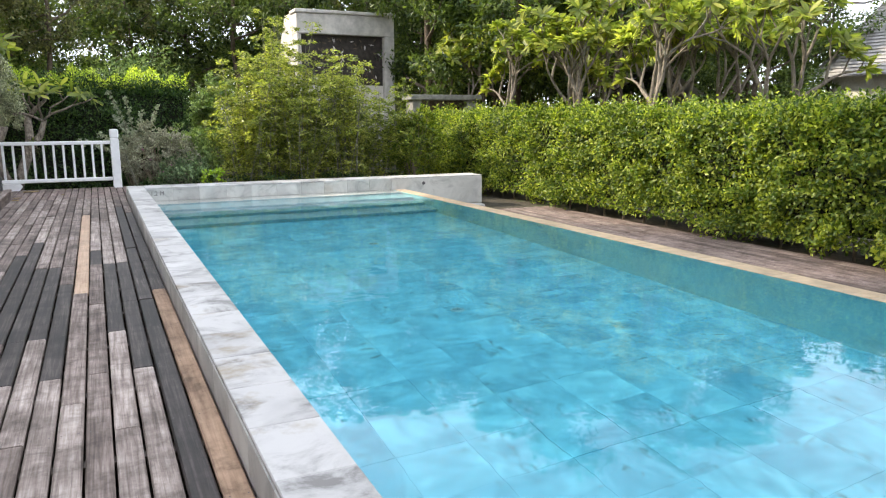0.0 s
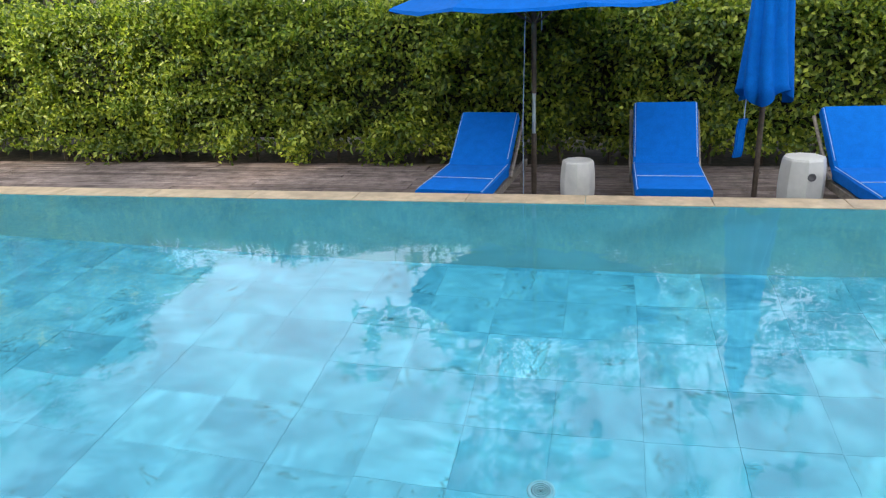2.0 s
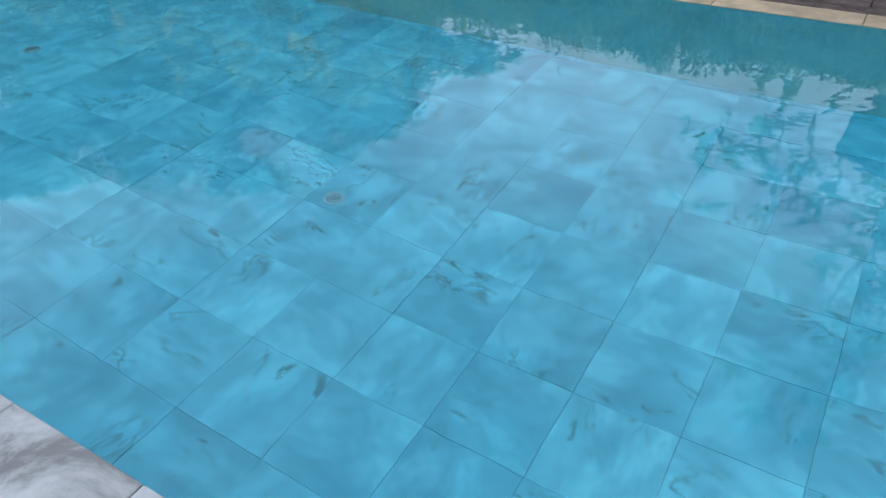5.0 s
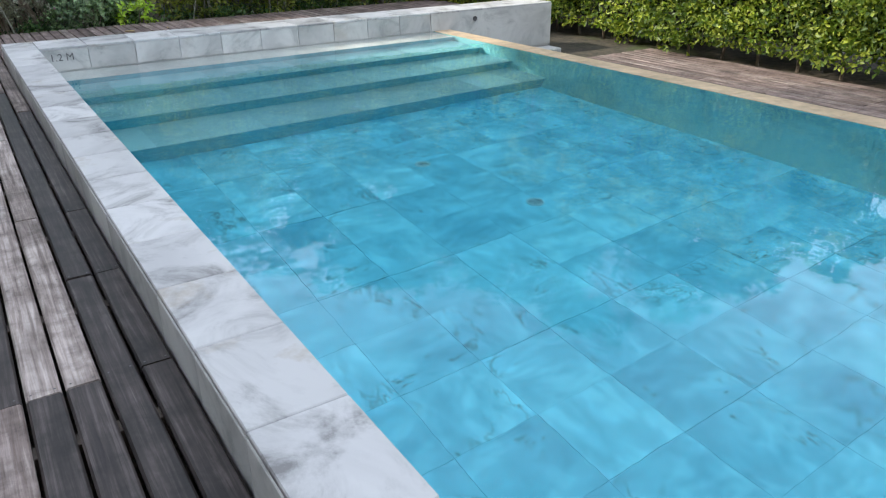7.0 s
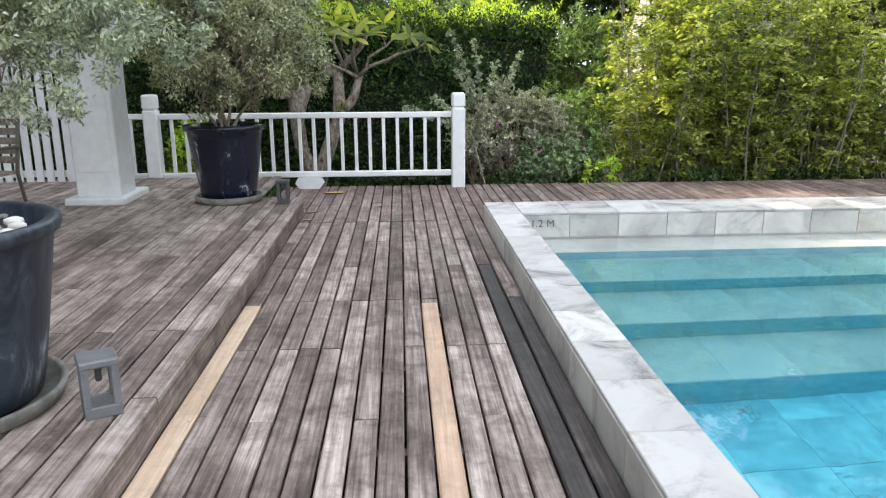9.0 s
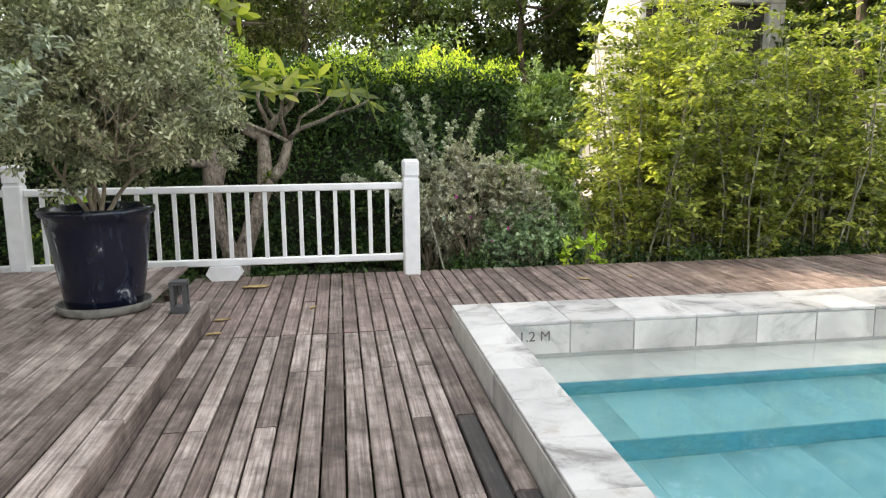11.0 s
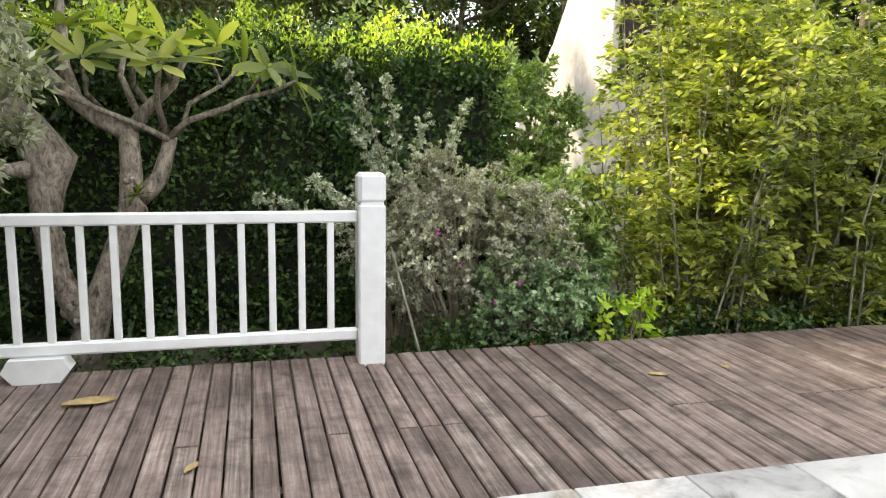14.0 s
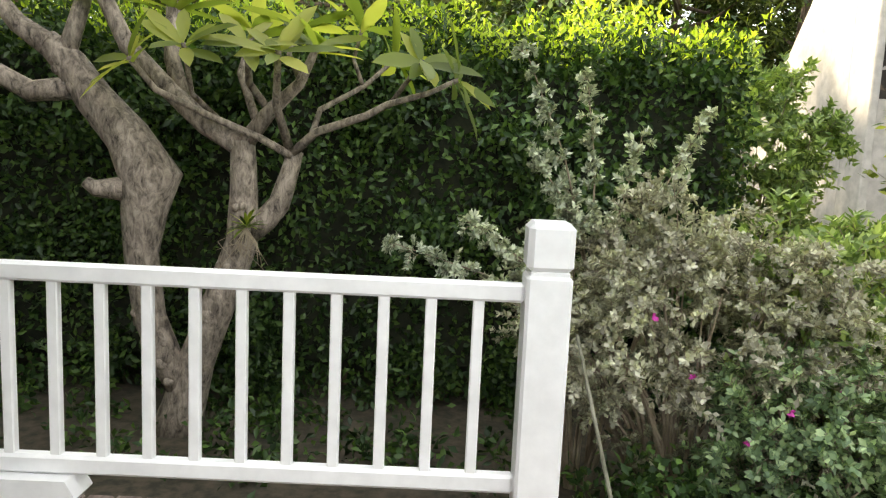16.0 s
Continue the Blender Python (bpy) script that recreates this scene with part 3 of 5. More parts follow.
for i, (ey, tz, tile) in enumerate(STEPS):
    back = -0.57 if i == 0 else STEPS[i - 1][0]
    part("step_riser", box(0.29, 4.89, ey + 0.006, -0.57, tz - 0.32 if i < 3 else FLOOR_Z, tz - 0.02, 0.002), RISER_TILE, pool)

gx, gy = np.meshgrid(np.linspace(0.28, 4.905, 30), np.linspace(NEAR_Y + 0.29, -0.56, 90), indexing="ij")
wv = [(x, y, WATER_Z) for x, y in zip(gx.ravel(), gy.ravel())]
wf = [(i * 90 + j, (i + 1) * 90 + j, (i + 1) * 90 + j + 1, i * 90 + j + 1) for i in range(29) for j in range(89)]
water = tagged(part("water", (wv, wf), WATER, smooth=True), "clear still turquoise water filling the pool", "water", kind="structure")
water.visible_shadow = False


def drain_cover(x, y):
    d = thing("drain_cover", "round pale drain cover with ring slots on the pool floor", "drain cover", pose(x, y, FLOOR_Z, 0, 0, 20), "drain covers")
    part("rim", lathe([(0.066, 0), (0.066, 0.006), (0.060, 0.009), (0.052, 0.007), (0.052, 0.0)], 28), COVER, d, smooth=True)
    part("plate", lathe([(0.0535, 0.0), (0.0535, 0.003)], 28), COVER_SLOT, d)
    for q in (0.015, 0.027, 0.039, 0.050):
        part("ring", lathe([(q - 0.0035, 0.003), (q - 0.0035, 0.0075), (q + 0.0025, 0.0075), (q + 0.0025, 0.003)], 24, 0.0, False), COVER, d)
    part("screw", lathe([(0.008, 0.003), (0.008, 0.011), (0.004, 0.012)], 10), COVER_SLOT, d)
    return d


for x, y in ((2.41, -12.36), (2.45, -8.4), (2.775, -5.25), (2.49, -4.2)):
    drain_cover(x, y)

# depth mark and overflow hole on the far pool wall
txt = bpy.data.curves.new("depth_mark", "FONT")
txt.body, txt.size, txt.extrude, txt.align_x = "1.2 M", 0.10, 0.0006, "CENTER"
mark = tagged(new("depth_mark", txt), "grey depth mark reading 1.2 M on marble tile", "sign")
mark.matrix_world = pose(0.475, -0.5845, 0.052, 90, 0, 0)
txt.materials.append(INK)
hole = tagged(part("overflow_hole", moved(lathe([(0.03, 0), (0.034, 0.012), (0.022, 0.012), (0.02, 0.002)], 16), pose(5.55, -0.576, 0.06, 90, 0, 0)), INK, smooth=True), "small dark round overflow hole in pool wall", "overflow")


# ---- hedges ----
hedge("hedge", "long clipped green hedge behind the wooden deck", 7.85, 9.1, -6.8, 5.2, -0.26, 1.33, 135000, 0.075, HEDGE_LEAF, 0.13, 0.10, 3)
hedge("hedge", "taller clipped green hedge behind the sun loungers", 7.85, 9.2, -19.0, -6.8, -0.26, 1.29, 165000, 0.075, HEDGE_LEAF, 0.13, 0.11, 4)
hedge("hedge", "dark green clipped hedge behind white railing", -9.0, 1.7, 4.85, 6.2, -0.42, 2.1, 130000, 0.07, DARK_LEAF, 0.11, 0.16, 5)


# ---- white railing, fence and column ----
def railing_run(parent, x0, x1, y, balusters):
    part("top_rail", box(x0, x1, y - 0.028, y + 0.028, 0.875, 0.945, 0.01), WHITE_PAINT, parent)
    part("bottom_rail", box(x0, x1, y - 0.028, y + 0.028, 0.140, 0.214, 0.012), WHITE_PAINT, parent)
    for x in balusters:
        part("baluster", box(x - 0.021, x + 0.021, y - 0.018, y + 0.018, 0.21, 0.88, 0.005), WHITE_PAINT, parent)


def rail_post(parent, x, y):
    p = part("post", box(x - 0.083, x + 0.083, y - 0.083, y + 0.083, -0.02, 0.985, 0.012), WHITE_PAINT, parent)
    part("post_neck", box(x - 0.072, x + 0.072, y - 0.072, y + 0.072, 0.98, 1.0, 0.004), WHITE_PAINT, parent)
    part("post_cap", box(x - 0.084, x + 0.084, y - 0.084, y + 0.084, 0.995, 1.176, 0.022), WHITE_PAINT, parent)
    return p


railing = thing("railing", "white painted timber railing along the deck edge", "railing")
rail_post(railing, -0.083, 2.21)
rail_post(railing, -3.86, 2.21)
railing_run(railing, -3.78, -0.165, 2.21, [-0.328 - 0.1735 * k for k in range(20)])
railing_run(railing, -4.95, -3.945, 2.21, [-4.12 - 0.1715 * k for k in range(5)])

fence = thing("slat_fence", "tall white painted slatted timber fence", "fence")
for z in (0.22, 0.92, 1.58):
    part("fence_rail", box(-8.6, -4.5, 1.93, 1.97, z + 0.0, z + 0.08, 0.006), WHITE_PAINT, fence)
for k in range(34):
    x = -4.52 - 0.122 * k
    part("slat", box(x - 0.042, x + 0.042, 1.895, 1.922, 0.10, 1.82 + 0.03 * math.sin(k * 1.7), 0.006), WHITE_PAINT, fence)
for x in (-4.6, -8.5):
    part("fence_post", box(x - 0.05, x + 0.05, 1.97, 2.07, -0.45, 1.8, 0.008), WHITE_PAINT, fence)

column = thing("column", "white painted square column on a plinth", "column")
part("plinth", box(-4.12, -3.54, 0.20, 0.95, UP_Z, UP_Z + 0.075, 0.012), WHITE_PAINT, column)
part("shaft", box(-4.04, -3.61, 0.33, 0.76, UP_Z + 0.07, 3.5, 0.012), WHITE_PAINT, column)
part("shaft_panel", box(-3.99, -3.66, 0.318, 0.332, UP_Z + 0.32, 3.3, 0.006), WHITE_PAINT, column)

block = tagged(part("support_block", moved(([(x, y, z) for y in (-0.07, 0.07) for x, z in ((-0.12, 0.0), (-0.178, 0.07), (-0.14, 0.138), (0.14, 0.138), (0.178, 0.07), (0.12, 0.0))],
    [(0, 1, 2, 3, 4, 5)[::-1], (6, 7, 8, 9, 10, 11)] + [(i, (i + 1) % 6, 6 + (i + 1) % 6, 6 + i) for i in range(6)]), pose(-1.965, 2.2, 0.0)), WHITE_PAINT),
    "white six-sided block under the railing", "support block")

# ---- pots, lanterns, chair ----
def pot_profile(rb, rt, h, lip=0.035):
    p = [(rb * 0.9, 0.0), (rb, 0.015)]
    for k in range(1, 9):
        t = k / 8
        p.append((rb + (rt - lip - rb) * t ** 0.9, 0.015 + (h - 0.08) * t))
    p += [(rt - 0.008, h - 0.055), (rt, h - 0.03), (rt - 0.005, h - 0.006), (rt - 0.03, h), (rt - 0.062, h - 0.012), (rt - 0.075, h - 0.10), (0.02, h - 0.105)]
    return p


def potted_shrub(x, y, rb, rt, h, mat, label, crown, cr, leaf_mat, seed, per, planted=True):
    r = np.random.default_rng(seed)
    saucer = thing("saucer", "round grey stone plant saucer on decking", "saucer", pose(x, y, UP_Z))
    part("dish", lathe([(rb * 1.08, 0), (rb * 1.22, 0.012), (rb * 1.28, 0.065), (rb * 1.25, 0.075), (rb * 1.19, 0.066), (rb * 1.15, 0.028), (0.02, 0.024)], 40), STONE_GREY, saucer, smooth=True)
    pot = thing("plant_pot", label, "plant pot", pose(x, y, UP_Z + 0.026))
    part("body", lathe(pot_profile(rb, rt, h), 48, 0.004), mat, pot, smooth=True)
    part("soil", moved(lathe([(rt - 0.078, 0), (rt * 0.5, 0.02), (0.01, 0.03)], 24, 0.05), pose(0, 0, h - 0.09)), SOIL, pot, "dark potting soil")
    if not planted:
        for k in range(40):
            a, d = r.uniform(0, 6.28), (rt - 0.1) * math.sqrt(r.random())
            g = r.uniform(0.018, 0.042)
            peb = tagged(part("pebble", moved(lathe([(g * 0.4, -g * 0.5), (g, -g * 0.1), (g * 0.9, g * 0.3), (g * 0.3, g * 0.55)], 8, 0.12), pose(x + d * math.cos(a), y + d * math.sin(a), UP_Z + h - 0.035 + g * 0.4, r.uniform(-15, 15), 0, r.uniform(0, 360))), CONCRETE if k % 3 else STONE_GREY, smooth=True), "small grey pebble on potting soil", "pebble", "pebbles in the pot")
        sprig = thing("seedling", "small green seedling among pebbles in a pot", "plant", pose(x + 0.25, y - 0.1, UP_Z + h - 0.04))
        part("leaves", long_leaf_mesh("leaves", np.zeros((9, 3)), unit(9, r) + np.array((0, 0, 0.8)), np.tile((0, 0, 1.0), (9, 1)), 0.09, 0.03, GREYGREEN_LEAF), None, sprig)["kind"] = "stuff"
        return pot
    bush = thing("potted_shrub", "silvery grey-green shrub with a loose round crown in a pot", "shrub", pose(x, y, UP_Z + h - 0.05), "potted shrubs")
    tubes, tips = [], []
    for k in range(6):
        a = k * 1.05 + r.uniform(0, 0.5)
        t, e = branching((0.05 * math.cos(a), 0.05 * math.sin(a), 0), (0.45 * math.cos(a), 0.45 * math.sin(a), 1), 0.36, 0.02, 4, r, 0.62, 0.16, 0.8, (2, 3), 0.14)
        tubes += t
        tips += e
    part("stemwork", joined(*tubes), TWIG, bush)["kind"] = "stuff"
    C, R = [], []
    cx, cy, cz = crown
    for k in range(420):
        u = unit(1, r)[0]
        d = r.uniform(0.25, 1.0) * (0.92 + 0.14 * math.sin(u[0] * 5 + u[2] * 4))
        C.append((cx + u[0] * cr * d, cy + u[1] * cr * d, cz + u[2] * cr * 0.92 * d))
        R.append(r.uniform(0.07, 0.15))
    part("leaves", clump_leaves(C, R, per, 0.046, leaf_mat, r, 0.45, 0.2, 1.0), None, bush)["kind"] = "stuff"
    return pot


potted_shrub(-2.56, 0.40, 0.265, 0.40, 0.75, GLAZE, "dark blue glazed pot with chipped white streaks", (0.18, 0.0, 1.02), 1.03, GREYGREEN_LEAF, 11, 150)
potted_shrub(-2.635, -4.29, 0.35, 0.50, 0.73, GLAZE_WORN, "large worn blue-black glazed pot", (0, 0, 1), 0.9, GREY_LEAF, 12, 80, False)
potted_shrub(-4.1, -1.8, 0.28, 0.42, 0.72, GLAZE, "dark blue glazed pot with a large grey shrub", (0.86, 0.0, 1.60), 1.46, GREY_LEAF, 13, 160)


def lantern(x, y, turn, mat, label, w=0.058):
    l = thing("lantern", label, "lantern", pose(x, y, UP_Z, 0, 0, turn), "deck lanterns")
    part("base", box(-w, w, -w, w, 0, 0.047, 0.004), mat, l)
    part("roof", box(-w - 0.004, w + 0.004, -w - 0.004, w + 0.004, 0.205, 0.236, 0.006), mat, l)
    for sx in (-1, 1):
        for sy in (-1, 1):
            cx, cy = sx * (w - 0.014), sy * (w - 0.014)
            part("post", box(cx - 0.014, cx + 0.014, cy - 0.014, cy + 0.014, 0.046, 0.206, 0.002), mat, l)
    part("lamp_holder", lathe([(0.012, 0.205), (0.013, 0.135), (0.009, 0.13)], 12), LANTERN_DARK, l, "dark lamp stem under the roof")
    return l


lantern(-2.0, -4.36, 28, LANTERN_GREY, "grey metal deck lantern with open sides", 0.068)
lantern(-1.985, 0.21, 0, LANTERN_DARK, "dark grey metal deck lantern with open sides")

chair = thing("garden_chair", "grey-brown metal garden armchair with slatted seat", "chair", pose(-4.44, -0.75, UP_Z, 0, 0, -14))
for sx in (-1, 1):
    part("front_leg", tube([(sx * 0.28, -0.26, 0), (sx * 0.27, -0.22, 0.45), (sx * 0.27, -0.2, 0.66)], 0.017, 8), CHAIR_METAL, chair)
    part("back_leg", tube([(sx * 0.29, 0.30, 0), (sx * 0.27, 0.24, 0.45), (sx * 0.26, 0.34, 0.9)], 0.017, 8), CHAIR_METAL, chair)
    part("armrest", box(sx * 0.275 - 0.024, sx * 0.275 + 0.024, -0.24, 0.29, 0.655, 0.68, 0.008), CHAIR_METAL, chair)
for k in range(6):
    part("seat_slat", box(-0.27, 0.27, -0.22 + k * 0.085, -0.15 + k * 0.085, 0.435, 0.455, 0.004), TEAK, chair)
for k in range(5):
    part("back_slat", box(-0.25, 0.25, 0.27 + k * 0.016, 0.285 + k * 0.016, 0.52 + k * 0.08, 0.58 + k * 0.08, 0.004), TEAK, chair)


# ---- loungers, stools, umbrellas ----
def cushion(profile, w, t):
    """A padded mattress that follows a profile of (x, z) points, w wide and t thick."""
    V, F = [], []
    n = len(profile)
    ring_yz = [(-w / 2 + 0.02, 0), (-w / 2, 0.02), (-w / 2, t - 0.02), (-w / 2 + 0.025, t), (w / 2 - 0.025, t), (w / 2, t - 0.02), (w / 2, 0.02), (w / 2 - 0.02, 0)]
    for i, (x, z) in enumerate(profile):
        a, b = profile[max(i - 1, 0)], profile[min(i + 1, n - 1)]
        d = Vector((b[0] - a[0], b[1] - a[1])).normalized()
        nx, nz = -d.y, d.x
        for y, h in ring_yz:
            V.append((x + nx * h, y, z + nz * h))
    m = len(ring_yz)
    for i in range(n - 1):
        for k in range(m):
            F.append((i * m + k, (i + 1) * m + k, (i + 1) * m + (k + 1) % m, i * m + (k + 1) % m))
    F += [tuple(range(m)), tuple((n - 1) * m + k for k in range(m))[::-1]]
    return V, F


def sun_lounger(x, y, turn, back, label):
    l = thing("sun_lounger", label, "sun lounger", pose(x, y, RIGHT_Z, 0, 0, turn), "sun loungers")
    w, seat_z, hinge = 0.58, 0.27, 0.98
    rise = [(hinge + k * 0.115 * math.cos(back), seat_z + 0.012 + k * 0.115 * math.sin(back)) for k in range(1, 7)]
    for sy in (-1, 1):
        part("side_rail", box(0.02, 1.86, sy * (w / 2 - 0.02) - 0.02, sy * (w / 2 - 0.02) + 0.02, seat_z - 0.085, seat_z - 0.012, 0.005), TEAK, l)
        for lx in (0.10, 1.74):
            part("leg", box(lx - 0.03, lx + 0.03, sy * (w / 2 - 0.025) - 0.022, sy * (w / 2 - 0.025) + 0.022, 0, seat_z - 0.08, 0.004), TEAK, l)
        part("back_rail", tube([(hinge, sy * (w / 2 + 0.012), seat_z), (rise[-1][0] + 0.05, sy * (w / 2 + 0.012), rise[-1][1] - 0.02)], 0.016, 6), TEAK, l)
    for k in range(9):
        part("slat", box(0.05 + k * 0.105, 0.125 + k * 0.105, -w / 2 + 0.03, w / 2 - 0.03, seat_z - 0.03, seat_z - 0.008, 0.003), TEAK, l)
    part("prop", tube([(1.5, -0.2, seat_z - 0.03), (1.5, 0.2, seat_z - 0.03)], 0.014, 6), TEAK, l)
    seat_pts = [(0.0, seat_z)] + [(k * 0.12, seat_z + 0.004 * math.sin(k * 1.3)) for k in range(1, 9)]
    m = part("mattress", cushion(seat_pts, w, 0.125), BLUE_CANVAS, l, "royal blue canvas mattress")
    b = part("back_cushion", cushion([(hinge - 0.02, seat_z + 0.008)] + rise, w * 0.98, 0.115), BLUE_CANVAS, l, "royal blue canvas back cushion")
    ht = 0.1245
    for sy in (-1, 1):
        part("piping", tube([(0.0, sy * (w / 2 - 0.012), seat_z + ht - 0.006), (0.96, sy * (w / 2 - 0.012), seat_z + ht)], 0.003, 5), PIPING, m)
        nb = Vector((-math.sin(back), math.cos(back)))
        part("piping", tube([(p[0] + nb.x * 0.108, sy * (w / 2 - 0.02), p[1] + nb.y * 0.108) for p in rise], 0.003, 5), PIPING, b)
    part("piping", tube([(0.002, -w / 2 + 0.02, seat_z + ht - 0.004), (0.002, w / 2 - 0.02, seat_z + ht - 0.004)], 0.003, 5), PIPING, m)
    part("piping", tube([(-0.002, -w / 2 + 0.02, seat_z + 0.015), (-0.002, w / 2 - 0.02, seat_z + 0.015)], 0.003, 5), PIPING, m)
    part("seam", tube([(0.42, -w / 2 + 0.02, seat_z + ht + 0.001), (0.42, w / 2 - 0.02, seat_z + ht + 0.001)], 0.0035, 5), PIPING, m)
    e = rise[-1]
    part("piping", tube([(e[0] + nb.x * 0.105, -w / 2 + 0.025, e[1] + nb.y * 0.105), (e[0] + nb.x * 0.105, w / 2 - 0.025, e[1] + nb.y * 0.105)], 0.003, 5), PIPING, b)
    return l


sun_lounger(5.2, -11.37, -5, radians(38), "teak sun lounger with royal blue cushion under an open umbrella")
sun_lounger(5.33, -13.14, 0, radians(48), "teak sun lounger with blue cushion and steeply raised back")
sun_lounger(5.2, -14.84, 4, radians(42), "teak sun lounger with blue cushion beside closed umbrella")


def stool(x, y, w, h, hole_on, label):
    s = thing("garden_stool", label, "stool", pose(x, y, RIGHT_Z), "garden stools")
    part("body", lathe([(w * 0.45, 0), (w * 0.46, 0.01), (w * 0.49, h * 0.3), (w * 0.5, h * 0.5), (w * 0.49, h * 0.72), (w * 0.455, h * 0.965), (w * 0.43, h), (w * 0.05, h)], 8, 0.0), CREAM_CERAMIC, s)
    if hole_on:
        part("hand_hole", moved(lathe([(0.028, 0.0), (0.034, 0.008), (0.03, 0.012), (0.02, 0.006)], 14), pose(-w * 0.475, -0.03, h * 0.72, 0, -90, 0)), INK, s, "dark round hand hole", True)
    return s


stool(6.1, -12.37, 0.31, 0.45, False, "cream barrel-shaped ceramic garden stool")
stool(6.1, -14.24, 0.38, 0.49, True, "cream ceramic garden stool with a round hand hole")


def canopy(R, z_rim, z_top, n=8, drop=0.14):
    """A sagging panelled canopy with a valance."""
    V, F, rings, per = [], [], 7, 4
    N = n * per
    for j in range(rings):
        t = j / (rings - 1)
        for i in range(N):
            k, f = divmod(i, per)
            a0, a1 = 2 * math.pi * (k + 0.5) / n, 2 * math.pi * (k + 1.5) / n
            f /= per
            x, y = math.cos(a0) * (1 - f) + math.cos(a1) * f, math.sin(a0) * (1 - f) + math.sin(a1) * f
            sag = 0.05 * math.sin(math.pi * t) + 0.03 * t * math.sin(math.pi * f)
            V.append((x * R * t, y * R * t, z_top - (z_top - z_rim) * t - sag))
    for i in range(N):
        x, y, z = V[(rings - 1) * N + i]
        V.append((x * 1.01, y * 1.01, z - drop * 0.2 - 0.008 * math.sin(i * 2.1)))
    for j in range(rings):
        for i in range(N):
            F.append((j * N + i, (j + 1) * N + i, (j + 1) * N + (i + 1) % N, j * N + (i + 1) % N))
    return V, F


umb = thing("umbrella", "open royal blue garden umbrella on a timber pole", "umbrella", pose(6.6, -11.93, RIGHT_Z))
part("pole", tube([(0, 0, 0), (0, 0, 0.6)], 0.026, 12), DARK_TIMBER, umb)
part("sleeve", tube([(0, 0, 0.59), (0.0, 0.0, 1.0)], 0.019, 12), STEEL, umb, "pale steel sleeve on the pole")
part("upper_pole", tube([(0, 0, 0.98), (0, 0, 2.44)], 0.024, 12), DARK_TIMBER, umb)
cano = part("canopy", canopy(1.32, 1.80, 2.40), BLUE_CANVAS, umb)
sol = cano.modifiers.new("thickness", "SOLIDIFY")
sol.thickness = 0.004
for k in range(8):
    a = 2 * math.pi * (k + 0.5) / 8
    part("rib", tube([(0.03 * math.cos(a), 0.03 * math.sin(a), 2.36), (0.66 * math.cos(a), 0.66 * math.sin(a), 2.03), (1.32 * math.cos(a), 1.32 * math.sin(a), 1.765)], 0.010, 5), DARK_TIMBER, umb)
    part("strut", tube([(0.03 * math.cos(a), 0.03 * math.sin(a), 1.62), (0.66 * math.cos(a), 0.66 * math.sin(a), 2.01)], 0.008, 5), DARK_TIMBER, umb)
part("finial", lathe([(0.02, 2.42), (0.035, 2.45), (0.02, 2.49), (0.004, 2.51)], 12), DARK_TIMBER, umb, smooth=True)
part("pull_cord", tube([(-0.05, 0.10, 0.0), (-0.06, 0.10, 0.7), (-0.03, 0.08, 1.6), (-0.01, 0.03, 2.05)], 0.0045, 5), PIPING, umb, "thin white pull cord")
part("tie_strap", tube([(0.02, -0.06, 1.95), (0.02, -0.07, 1.55)], 0.005, 5), PIPING, umb)

shut = thing("umbrella", "closed royal blue garden umbrella with hanging strap", "umbrella", pose(6.6, -13.97, RIGHT_Z))
part("pole", tube([(0, 0, 0), (0, 0, 2.9)], 0.024, 12), DARK_TIMBER, shut)
V, F, M = [], [], 64
prof = [(0.04, 2.85), (0.09, 2.6), (0.14, 2.2), (0.17, 1.8), (0.20, 1.4), (0.235, 1.05), (0.25, 0.93)]
for j, (rad, z) in enumerate(prof):
    for i in range(M):
        a = 2 * math.pi * i / M
        fold = 0.62 + 0.38 * abs(math.sin(4 * a + 0.6 * math.sin(j * 0.7))) ** 0.7
        V.append((rad * fold * math.cos(a + 0.04 * j), rad * fold * math.sin(a + 0.04 * j), z - (0.07 * math.sin(3 * a) if j == 6 else 0)))
F = [(j * M + i, (j + 1) * M + i, (j + 1) * M + (i + 1) % M, j * M + (i + 1) % M) for j in range(6) for i in range(M)]
sol = part("folded_canopy", (V, F), BLUE_CANVAS, shut, smooth=True).modifiers.new("thickness", "SOLIDIFY")
sol.thickness = 0.004
part("strap_cord", tube([(-0.10, 0.16, 0.98), (-0.10, 0.165, 0.72)], 0.005, 5), PIPING, shut)
part("strap", cushion([(0, 0), (0.1, 0.01), (0.2, 0.0), (0.3, -0.01), (0.36, 0.0)], 0.09, 0.02), BLUE_CANVAS, shut).matrix_local = pose(-0.11, 0.165, 0.74, 0, 82, 30)
part("finial", lathe([(0.02, 2.87), (0.035, 2.9), (0.02, 2.94), (0.004, 2.96)], 12), DARK_TIMBER, shut, smooth=True)


